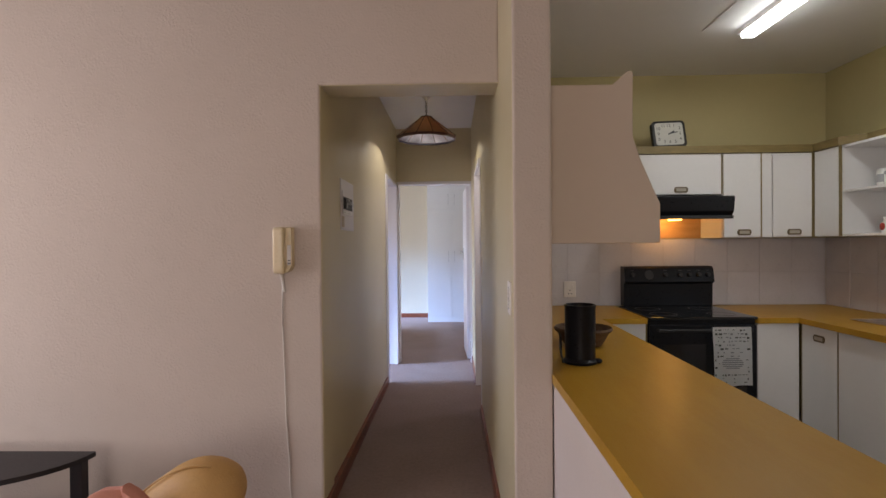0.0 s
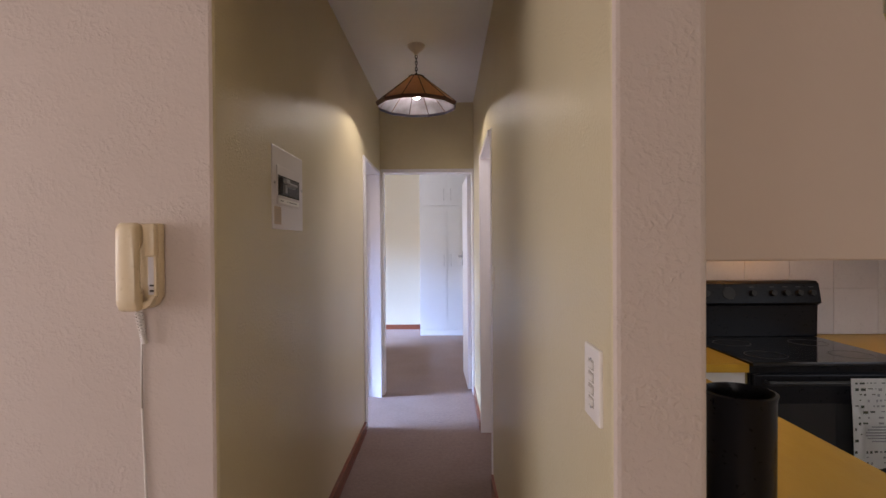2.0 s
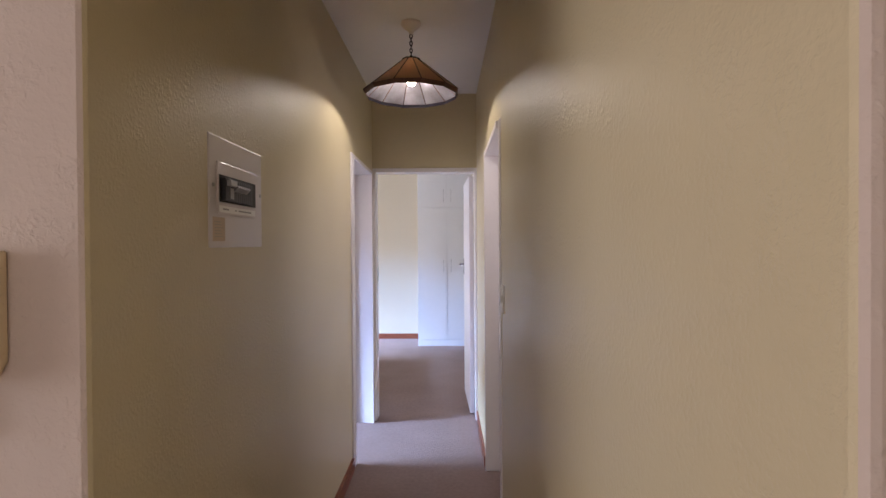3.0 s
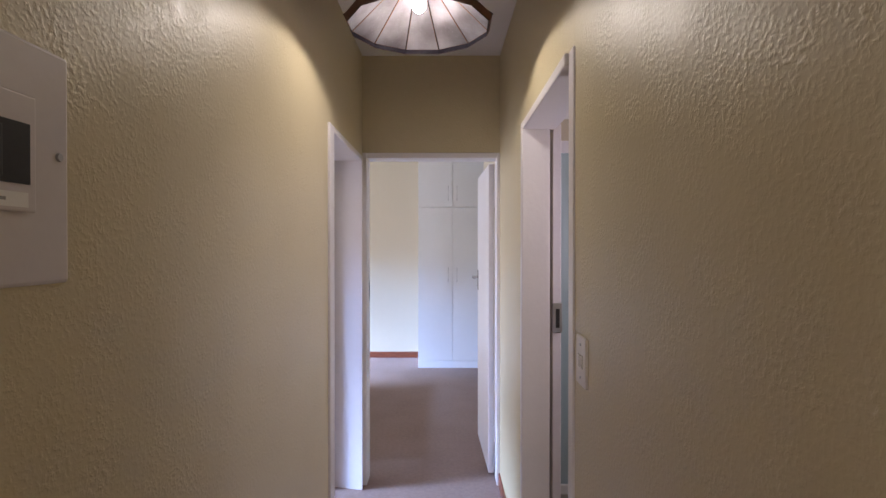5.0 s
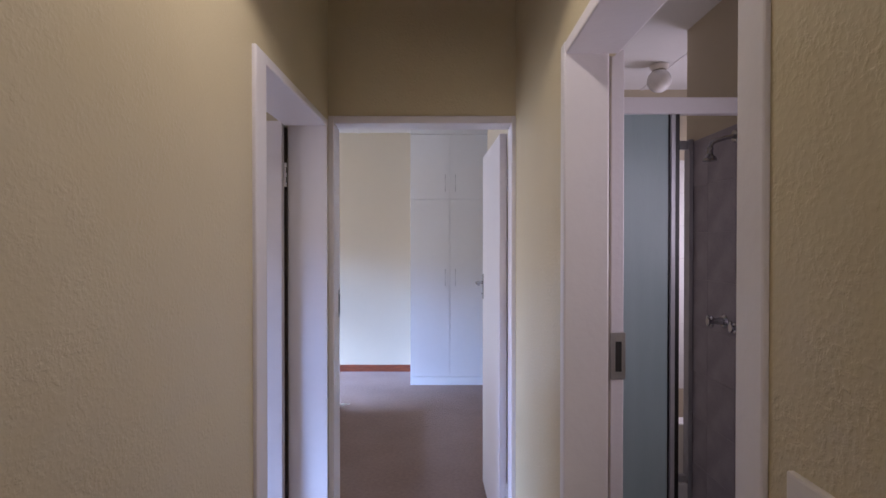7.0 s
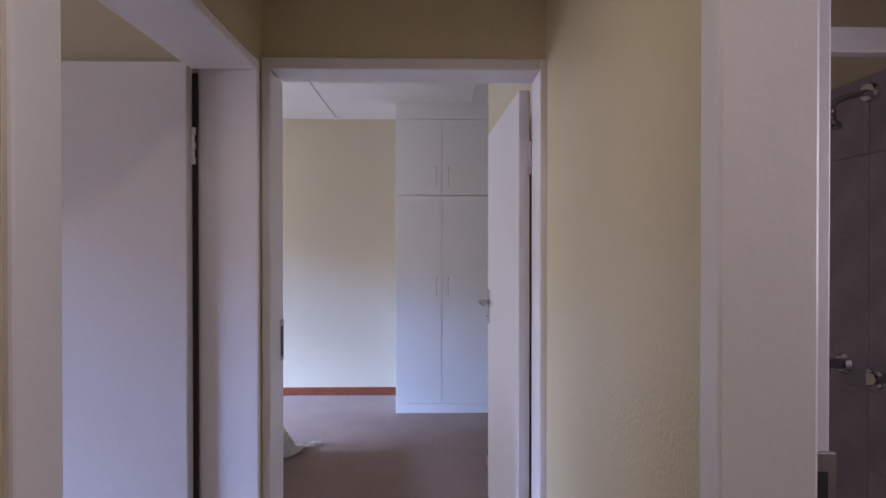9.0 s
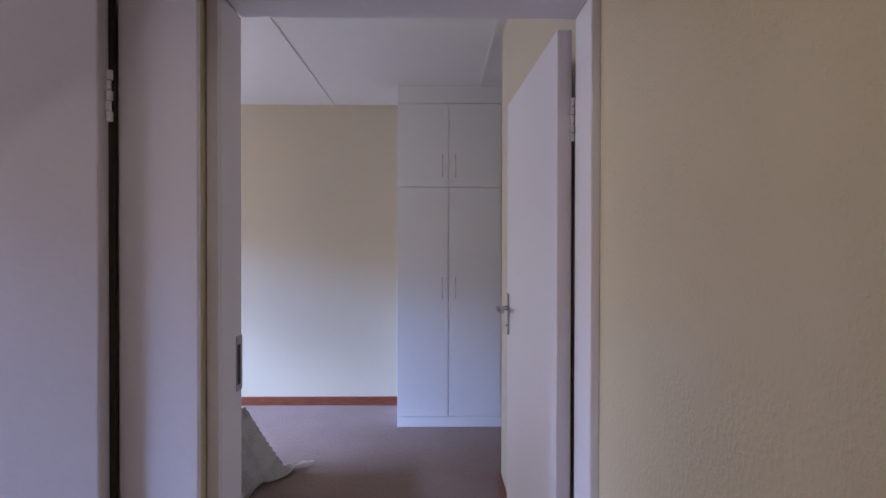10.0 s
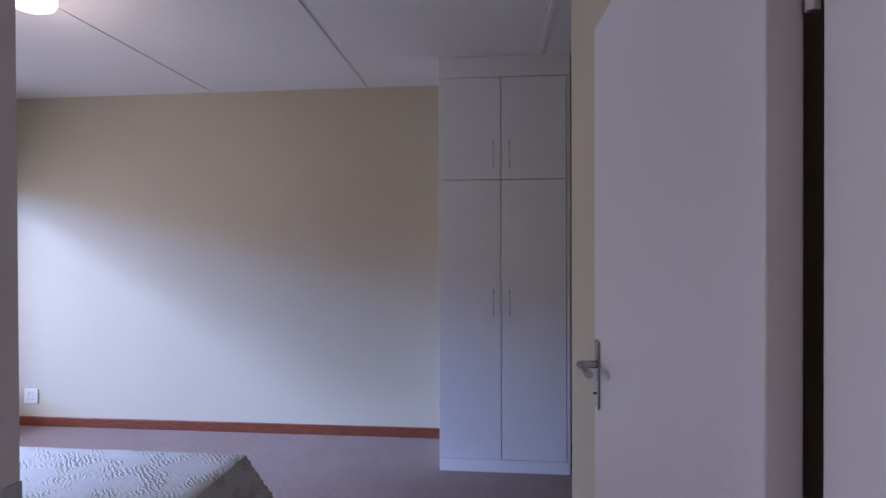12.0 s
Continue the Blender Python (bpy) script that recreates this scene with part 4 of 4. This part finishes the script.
cabinet_side("wall_cabinet", 3.235, UF - 0.001, 1.378, 1.985, 2.72, KX - 0.001, None, "white corner wall cabinet side door")
top = thing("cabinet_cornice", 2.1, 3.6, 1.985, "olive-yellow board lying on the wall cabinets", "cornice")
part("board", prism([(1.45, UF - 0.012), (2.705, UF - 0.012), (2.705, 3.22), (2.80, 3.10), (2.80, 2.45), (KX - 0.001, 2.45), (KX - 0.001, KY - 0.001), (1.45, KY - 0.001)], 1.986, 2.04), WOOD_EDGE, top)
osh = thing("open_shelf_unit", 2.88, 2.8, 1.378, "white open end shelf unit on the kitchen wall", "shelf")
part("back", box(KX - 0.015, 2.46, 1.379, KX - 0.001, 3.233, 1.985), CAB_WHITE, osh)
part("side", box(2.72, 3.217, 1.379, KX - 0.015, 3.233, 1.985), CAB_WHITE, osh)
part("edge_strip", box(2.717, 3.205, 1.379, 2.7199, 3.233, 1.985), WOOD_EDGE, osh, "olive wood edging")
for z in (1.379, 1.672, 1.969):
    arc = [(KX - 0.015 - 0.30 * math.cos(a), 2.80 - 0.33 * math.sin(a)) for a in [0.5 * math.pi * k / 10 for k in range(11)]]
    part("shelf", prism([(KX - 0.015, 3.216), (2.735, 3.216)] + arc, z, z + 0.016), CAB_WHITE, osh)
jar = thing("storage_jar", 2.86, 3.03, 1.688, "white storage jar with dark print on the shelf", "jar")
part("body", lathe([(0.001, 1.6885), (0.042, 1.6885), (0.045, 1.70), (0.045, 1.785), (0.038, 1.80), (0.001, 1.80)], 24, 2.86, 3.03), CERAMIC, jar, smooth=True)
part("print_band", lathe([(0.0455, 1.715), (0.0458, 1.715), (0.0458, 1.765), (0.0455, 1.765)], 24, 2.86, 3.03), GREY_PRINT, jar, "dark printed label")
jar2 = thing("storage_jar", 2.83, 2.95, 1.688, "white storage jar with a grey lid on the shelf", "jar")
part("body", lathe([(0.001, 1.6885), (0.034, 1.6885), (0.036, 1.70), (0.036, 1.755), (0.001, 1.757)], 24, 2.83, 2.95), CERAMIC, jar2, smooth=True)
part("lid", lathe([(0.001, 1.78), (0.03, 1.778), (0.037, 1.77), (0.037, 1.757), (0.001, 1.7565)], 24, 2.83, 2.95), GREY_PRINT, jar2, "grey lid", smooth=True)
mug = thing("ornament", 2.85, 3.0, 1.395, "small white ornament with red decoration on the shelf", "ornament")
part("body", lathe([(0.001, 1.3955), (0.03, 1.3955), (0.038, 1.42), (0.03, 1.455), (0.02, 1.475), (0.024, 1.495), (0.001, 1.505)], 20, 2.85, 3.0), CERAMIC, mug, smooth=True)
part("red_motif", ball(bmesh.new(), 2.815, 3.0, 1.435, 0.008, 0.02, 0.024), RED_ITEM, mug, "red motif", smooth=True)

# base units
cabinet_back("base_cabinet", 1.105, 1.405, 0.10, CT - 0.037, 3.135, KY - 0.001, None, "white base cabinet beside the cooker")
cabinet_back("base_cabinet", 2.118, 2.40, 0.10, CT - 0.037, 3.135, KY - 0.001, None, "white corner base cabinet beside the cooker", edge=False)
for y0, y1, hz, hy in ((2.81, 3.13, 0.74, 2.96), (2.31, 2.807, None, None), (1.80, 2.307, 0.74, 2.1), (1.29, 1.797, 0.74, 1.6)):
    cabinet_side("base_cabinet", y0, y1, 0.10, CT - 0.037, 2.40, KX - 0.001, hz, "white base cabinet under the oak worktop", hy)
single("plinth", box(2.44, 0.4, 0.006, 2.46, 3.12, 0.098), BLACK_MATT, "dark recessed plinth under the base cabinets", "plinth")
cabinet_side("base_cabinet", 1.70, 3.12, 0.10, CT - 0.037, 0.70, 1.07, None, "white base unit under the breakfast counter")
sink = thing("sink", 2.7, 2.1, CT, "stainless steel inset sink in the worktop", "sink")
part("rim", bx(bx(bx(box(2.62, 2.16, CT + 0.0005, 2.98, 2.19, CT + 0.007, 0.002), 2.62, 2.98, CT + 0.0005, 2.98, 3.01, CT + 0.007, 0.002), 2.62, 2.19, CT + 0.0005, 2.65, 2.98, CT + 0.007, 0.002), 2.95, 2.19, CT + 0.0005, 2.98, 2.98, CT + 0.007, 0.002), CHROME, sink)
part("bowl", box(2.65, 2.19, CT + 0.0008, 2.95, 2.98, CT + 0.003), CHROME, sink)

# cooker
SX0, SX1, SF, SB = 1.412, 2.108, 3.105, 3.72
ck = thing("cooker", 1.76, 3.4, 0, "black freestanding electric cooker with raised control panel", "cooker")
part("body", box(SX0, SF + 0.03, 0.03, SX1, SB + 0.08, CT - 0.012, 0.004), BLACK, ck)
part("hob", box(SX0 - 0.002, SF, CT - 0.011, SX1 + 0.002, SB + 0.02, CT + 0.008, 0.005), BLACK_GLASS, ck, "black glass hob")
bk = part("control_panel", slab([(SB, CT + 0.008), (SB - 0.004, 1.03), (SB - 0.035, 1.045), (SB - 0.012, 1.15), (SB + 0.01, 1.163), (SB + 0.085, 1.163), (SB + 0.085, CT + 0.008)], "x", SX0 + 0.03, SX1 + 0.01, 0.003), BLACK, ck, "black raised control panel")
for x in (1.50, 1.75, 1.86, 1.93, 2.00, 2.07):
    k = cyl(bmesh.new(), x, SB - 0.024, 1.098, 0.017, 0.015, 0.022, 18, Matrix.Rotation(radians(78), 4, "X"))
    kn = part("knob", k, BLACK_MATT, bk, "black control knob", smooth=True)
dial = cyl(bmesh.new(), 1.625, SB - 0.022, 1.098, 0.036, 0.034, 0.006, 24, Matrix.Rotation(radians(78), 4, "X"))
part("clock_dial", dial, BLACK_MATT, bk, "grey timer dial", smooth=True)
for x in (1.50, 1.75, 1.86, 1.93, 2.00, 2.07):
    part("marking", put(box(-0.012, -0.0008, -0.002, 0.012, 0.0, 0.002), Matrix.Translation((x, SB - 0.0175, 1.132)) @ Matrix.Rotation(radians(-12), 4, "X")), DIM_PRINT, bk)
dr = part("oven_door", box(SX0 + 0.004, SF + 0.002, 0.17, SX1 - 0.004, SF + 0.03, CT - 0.045, 0.006), BLACK, ck, "black oven door")
part("door_glass", box(SX0 + 0.07, SF + 0.0005, 0.28, SX1 - 0.07, SF + 0.0025, 0.68), BLACK_GLASS, dr, "dark oven glass")
part("door_handle", tube([(SX0 + 0.05, SF + 0.002, 0.775), (SX0 + 0.05, SF - 0.03, 0.775), (SX1 - 0.05, SF - 0.03, 0.775), (SX1 - 0.05, SF + 0.002, 0.775)], 0.010, 10), BLACK_MATT, dr, smooth=True)
part("drawer_front", box(SX0 + 0.004, SF + 0.004, 0.04, SX1 - 0.004, SF + 0.03, 0.165, 0.004), BLACK, ck)
for px, py in ((1.56, 3.26), (1.95, 3.26), (1.56, 3.55), (1.95, 3.55)):
    part("hotplate_ring", lathe([(0.085, CT + 0.0082), (0.085, CT + 0.0088), (0.088, CT + 0.0088), (0.088, CT + 0.0082)], 32, px, py), DIM_PRINT, ck)
# tea towel over the oven handle
tw = thing("tea_towel", 1.96, SF - 0.04, 0.45, "white printed tea towel hanging on the oven handle", "tea towel")
bm = bmesh.new()
rows = []
for j in range(19):
    z = 0.80 - 0.021 * j
    rows.append([bm.verts.new((1.795 + 0.245 * i / 16 + 0.002 * j * 0.3, SF - 0.044 - 0.006 * math.sin(i * 0.9 + j * 0.12) * min(1, j / 6), z + 0.004 * math.sin(i * 0.6) * (j > 16))) for i in range(17)])
for a, b in zip(rows, rows[1:]):
    for i in range(16):
        bm.faces.new((a[i], a[i + 1], b[i + 1], b[i]))
bmesh.ops.solidify(bm, geom=bm.faces[:], thickness=0.003)
tc = part("cloth", bm, TOWEL, tw, smooth=True)
rnd = random.Random(4)
for r in range(15):
    x = 1.806
    while x < 2.020:
        w = rnd.choice((0.006, 0.009, 0.014, 0.020))
        hh = rnd.choice((0.004, 0.007, 0.011))
        z = 0.785 - r * 0.024 - hh
        inside = 1.83 < x < 1.995 and 0.50 < z < 0.61
        if rnd.random() < 0.6 and not inside:
            part("print_mark", box(x, SF - 0.0555, z, min(x + w, 2.03), SF - 0.0545, z + hh), DARK_PRINT if x < 1.84 or x > 1.98 or rnd.random() < 0.4 else GREY_PRINT, tc)
        x += w + 0.009
for k in range(6):
    q = 0.068 * math.sqrt(max(0.1, 1 - ((k - 2.5) / 3.2) ** 2))
    part("print_line", box(1.917 - q, SF - 0.0555, 0.535 + k * 0.012, 1.917 + q, SF - 0.0545, 0.541 + k * 0.012), GREY_PRINT, tc)

# cooker hood
hd = thing("cooker_hood", 1.77, 3.4, 1.52, "black slim cooker hood with a warm lit lamp", "cooker hood")
part("canopy", slab([(KY - 0.02, 1.688), (3.30, 1.665), (3.285, 1.655), (3.30, 1.56), (3.335, 1.52), (KY - 0.02, 1.55)], "x", 1.44, 2.062, 0.003), BLACK, hd)
part("front_lip", box(1.44, 3.292, 1.508, 2.055, 3.34, 1.530, 0.004), BLACK_MATT, hd)
part("lamp_lens", box(1.74, 3.56, 1.508, 1.82, 3.63, 1.538, 0.008), HOODLAMP, hd, "lit amber lens")
single("splash_panel", box(1.42, KY - 0.012, 1.378, 2.074, KY - 0.0005, 1.69), HOOD_BACK, "beech-coloured panel behind the cooker hood", "panel")

# clock
ck2 = thing("clock", 1.72, 3.6, 2.04, "square black-framed clock with a white dial on the cabinets", "clock")
CM = Matrix.Translation((1.733, 3.56, 2.041)) @ Matrix.Rotation(radians(-12), 4, "X") @ Matrix.Rotation(radians(-2), 4, "Y")


def rounded(w, h, r, n=5, cz=0.0):
    out = []
    for sx, sz, a0 in ((1, 1, 0), (-1, 1, 90), (-1, -1, 180), (1, -1, 270)):
        for k in range(n + 1):
            a = radians(a0 + 90 * k / n)
            out.append((sx * (w - r) + r * math.cos(a), cz + sz * (h - r) + r * math.sin(a)))
    return out


part("case", put(slab(rounded(0.122, 0.104, 0.03, cz=0.104), "y", -0.02, 0.022, 0.004), CM), BLACK_MATT, ck2, "black plastic case", smooth=True)
dial = part("dial", put(slab(rounded(0.102, 0.086, 0.02, cz=0.104), "y", -0.022, -0.0195), CM), DIAL, ck2, "cream-white dial")


def lettering(text, size, m, mat, parent, name="numeral"):
    cu = bpy.data.curves.new(name, "FONT")
    cu.body, cu.size, cu.align_x, cu.align_y, cu.extrude = text, size, "CENTER", "CENTER", 0.0004
    tmp = bpy.data.objects.new(name, cu)
    scene.collection.objects.link(tmp)
    me = bpy.data.meshes.new_from_object(tmp.evaluated_get(bpy.context.evaluated_depsgraph_get()))
    bpy.data.objects.remove(tmp)
    me.transform(m)
    me.materials.clear()
    me.materials.append(mat)
    ob = new(name, me)
    ob.parent = parent
    return ob


for k in range(12):
    a = radians(90 - 30 * (k + 1))
    q = 0.078 / max(abs(math.cos(a)), abs(math.sin(a)) * 1.15, 0.8)
    m = CM @ Matrix.Translation((q * math.cos(a), -0.0228, 0.104 + q * math.sin(a) * 0.92)) @ Matrix.Rotation(radians(90), 4, "X")
    lettering(str(k + 1), 0.032, m, BLACK_MATT, dial)
for a, ln, w in ((78, 0.062, 0.0035), (62, 0.042, 0.005)):
    m = CM @ Matrix.Translation((0, -0.024, 0.104)) @ Matrix.Rotation(radians(a), 4, "Y")
    part("clock_pointer", put(box(-w, -0.001, -0.01, w, 0.0, ln), m), BLACK_MATT, dial)

# unidentified flared shape beside the wall end, built as a plaster canopy
cn = thing("plaster_canopy", 0.75, 1.9, 1.345, "pinkish-beige smooth shape with a flared edge, built as a plaster canopy", "canopy")
part("shell", slab([(0.519, 1.346), (0.951, 1.346), (0.956, 1.351), (0.956, 1.502), (0.932, 1.555), (0.903, 1.623), (0.878, 1.682), (0.850, 1.765), (0.851, 2.018), (0.846, 2.024), (0.829, 2.023), (0.773, 1.972), (0.519, 1.972)], "y", 1.752, 2.06, 0.004), PLASTER_SMOOTH, cn)
part("edge_bead", box(0.5185, 1.742, 1.346, 0.527, 1.7515, 1.97, 0.002), COUNTER_PAINT, cn, "pale corner bead")

# things on the counter
bn = thing("utensil_holder", 0.655, 1.80, CT, "tall black cylindrical utensil holder on the counter", "utensil holder")
UX, UY = 0.664, 1.86
part("body", lathe([(0.001, CT + 0.001), (0.068, CT + 0.001), (0.072, CT + 0.012), (0.062, CT + 0.022), (0.063, CT + 0.229), (0.066, CT + 0.242), (0.060, CT + 0.244), (0.056, CT + 0.229), (0.055, CT + 0.03), (0.001, CT + 0.028)], 36, UX, UY), BLACK, bn, smooth=True)
part("foot_tab", ball(bmesh.new(), UX + 0.068, UY - 0.02, CT + 0.012, 0.018, 0.02, 0.011), BLACK, bn, smooth=True)
part("cord", tube([(UX - 0.075, UY - 0.02, CT + 0.004), (UX - 0.085, UY - 0.01, CT + 0.06), (UX - 0.08, UY + 0.02, CT + 0.12), (UX - 0.07, UY + 0.05, CT + 0.09), (UX - 0.06, UY + 0.09, CT + 0.005)], 0.004, 8), BLACK_MATT, bn, "black cord", smooth=True)
bs = thing("basket", 0.77, 2.25, CT, "small dark wicker basket on the counter", "basket")
part("rim", lathe([(0.128, CT + 0.075), (0.135, CT + 0.088), (0.141, CT + 0.078), (0.134, CT + 0.068)], 28, 0.77, 2.25), BASKET, bs, smooth=True)
part("bowl", lathe([(0.001, CT + 0.002), (0.09, CT + 0.002), (0.132, CT + 0.072), (0.126, CT + 0.072), (0.085, CT + 0.01), (0.001, CT + 0.009)], 28, 0.77, 2.25), BASKET, bs, smooth=True)
ks = thing("wall_socket", 1.05, KY, 0.92, "white double wall socket on kitchen tiles", "socket")
part("plate", box(1.00, KY - 0.020, 0.92, 1.095, KY - 0.0105, 1.045, 0.003), WHITE_PLASTIC, ks)
for x in (1.028, 1.068):
    part("rocker", box(x - 0.008, KY - 0.024, 0.99, x + 0.008, KY - 0.020, 1.02, 0.001), WHITE_PLASTIC, ks)
for x, z in ((1.047, 0.974), (1.036, 0.948), (1.060, 0.948)):
    part("pin_hole", box(x - 0.004, KY - 0.0206, z - 0.004, x + 0.004, KY - 0.0199, z + 0.004), DARK_SLOT, ks)

# ceiling tube
tl = thing("fluorescent_light", 2.02, 2.5, H, "white fluorescent batten light on the kitchen ceiling", "ceiling light")
part("batten", box(1.90, 1.75, H - 0.035, 1.97, 2.955, H, 0.004), GLOSS_WHITE, tl)
part("diffuser", box(1.897, 1.77, H - 0.070, 1.979, 2.915, H - 0.036, 0.01, 3), TUBE, tl, "glowing white diffuser")
structure("trim_ceiling_strip", box(1.69, -2.0, H - 0.004, 1.72, 2.96, H), CEIL, "flat white cover strip on the ceiling", "trim")

# ---- living room things ----
tb = thing("side_table", -1.95, 2.0, 0, "black half-round side table with square legs against the wall", "table")
TZ = 0.40
arc = [(-2.15 + 0.62 * math.cos(a), 2.05 - 0.42 * math.sin(a)) for a in [math.pi * k / 24 for k in range(25)]]
part("top", prism(arc, TZ - 0.022, TZ, 0.002), TABLE_BLACK, tb)
for x, y in ((-1.575, 2.0), (-2.72, 2.0), (-1.96, 1.70), (-2.34, 1.70)):
    part("leg", box(x - 0.028, y - 0.022, 0, x + 0.028, y + 0.022, TZ - 0.022, 0.002), TABLE_BLACK, tb)
part("lower_shelf", prism([(x * 0.88 - 0.258, y * 0.9 + 0.2) for x, y in arc], 0.12, 0.138), TABLE_BLACK, tb)

ar = thing("armchair", -0.95, 1.35, 0, "tan leather armchair with a rounded back", "armchair")
AX, AY = -0.90, 1.30


def cushion(w, d, h, m, puff=0.35):
    bm = bmesh.new()
    bmesh.ops.create_cube(bm, size=1)
    bmesh.ops.subdivide_edges(bm, edges=bm.edges[:], cuts=7, use_grid_fill=True)
    for v in bm.verts:
        p = v.co * 2
        k = 1 - puff * 0.5 * (p.x ** 4 * p.y ** 4 + p.y ** 4 * p.z ** 4 + p.x ** 4 * p.z ** 4)
        q = 1 - 0.5 * puff * (abs(p.x) ** 3 + abs(p.y) ** 3) * 0.5
        v.co = Vector((p.x * w * 0.5 * k, p.y * d * 0.5 * k, p.z * h * 0.5 * q))
    return put(bm, m)


bm = ball(bmesh.new(), 0, 0, 0, 0.255, 0.15, 0.15, 40, 24)
for v in bm.verts:
    if v.co.x > 0:
        v.co.x = 0.255 * (v.co.x / 0.255) ** 0.62
    v.co.z += 0.012 * noise.noise(v.co * 5)
    v.co.x *= 1 - 0.12 * max(0, v.co.z / 0.15)
bk2 = part("backrest", put(bm, pose(-0.865, 1.58, 0.372, 0, -38, -8)), LEATHER, ar, smooth=True)
seam = [(-0.23 + 0.46 * k / 20, -0.05 - 0.02 * math.sin(k / 20 * math.pi), 0.149 * math.sqrt(max(0.02, 1 - ((-0.23 + 0.46 * k / 20) / 0.255) ** 2)) * 0.96) for k in range(21)]
part("piping", put(tube(seam, 0.004, 6), pose(-0.865, 1.58, 0.372, 0, -38, -8)), LEATHER, bk2, smooth=True)
part("seat", cushion(0.60, 0.58, 0.20, pose(AX - 0.05, AY - 0.22, 0.16, 0, 0, -20), 0.3), LEATHER, ar, smooth=True)
for s in (-1, 1):
    part("armrest", cushion(0.16, 0.60, 0.26, pose(AX - 0.05 + s * 0.36, AY - 0.22 - s * 0.13, 0.16, 0, 0, -20), 0.5), LEATHER, ar, smooth=True)
    part("leg", cyl(bmesh.new(), AX + s * 0.22, AY - 0.05, 0, 0.02, 0.025, 0.08, 14), TABLE_BLACK, ar)
cs = thing("cushion", -1.2, 1.3, 0.4, "peach fabric cushion standing on the armchair", "cushion")
part("cover", cushion(0.38, 0.12, 0.38, pose(-1.0, 1.36, 0.335, -20, 42, -10), 0.6), PEACH, cs, smooth=True)

# ---- tiles, last ----
def tiles(parent, mat, u0, u1, v0, v1, w, h, at, face, gap=0.002, proud=0.008):
    """Glazed tiles over a patch of a wall, each its own piece on a shared mesh."""
    bm = box(-w / 2 + gap / 2, -proud / 2, -h / 2 + gap / 2, w / 2 - gap / 2, proud / 2, h / 2 - gap / 2, 0.0012, 1)
    if face == "x":
        put(bm, Matrix.Rotation(radians(90), 4, "Z"))
    me = mesh_of("tile", bm, mat)
    nu, nv = int(round((u1 - u0) / w)), int(round((v1 - v0) / h))
    for i in range(nu):
        for j in range(nv):
            ob = new("tile", me)
            u, v = u0 + (i + 0.5) * w, v0 + (j + 0.5) * h
            ob.location = (u, at, v) if face == "y" else (at, u, v)
            ob.parent = parent


part("grout", box(0.53, KY - 0.0055, 0.851, 3.045, KY - 0.0005, 1.374), GROUT, bpy.data.objects["wall_kitchen_back"])
part("grout", box(KX - 0.0055, 2.07, 0.851, KX - 0.0005, 3.82, 1.374), GROUT, bpy.data.objects["wall_kitchen_side"])
wk = bpy.data.objects["wall_kitchen_back"]
ws = bpy.data.objects["wall_kitchen_side"]
wb = bpy.data.objects["wall_bathroom_side"]
tiles(wk, TILE, 0.53, 3.03, 0.852, 1.372, 0.25, 0.26, KY - 0.004, "y")
tiles(ws, TILE, 2.07, 3.82, 0.852, 1.372, 0.25, 0.26, KX - 0.004, "x")
part("grout", box(1.3455, 5.35, 0.07, 1.3497, 6.099, 2.03), SHOWER_TILE, wb)
tiles(wb, SHOWER_TILE, 5.35, 6.10, 0.072, 2.03, 0.25, 0.2447, 1.35 - 0.0052, "x", 0.0009)
wbb = bpy.data.objects["wall_bathroom_back"]
part("grout", box(0.602, 7.1945, 0.372, 2.398, 7.1995, 2.118), GROUT, wbb)
tiles(wbb, CERAMIC, 0.60, 2.40, 0.37, 2.12, 0.20, 0.25, 7.1952, "y")
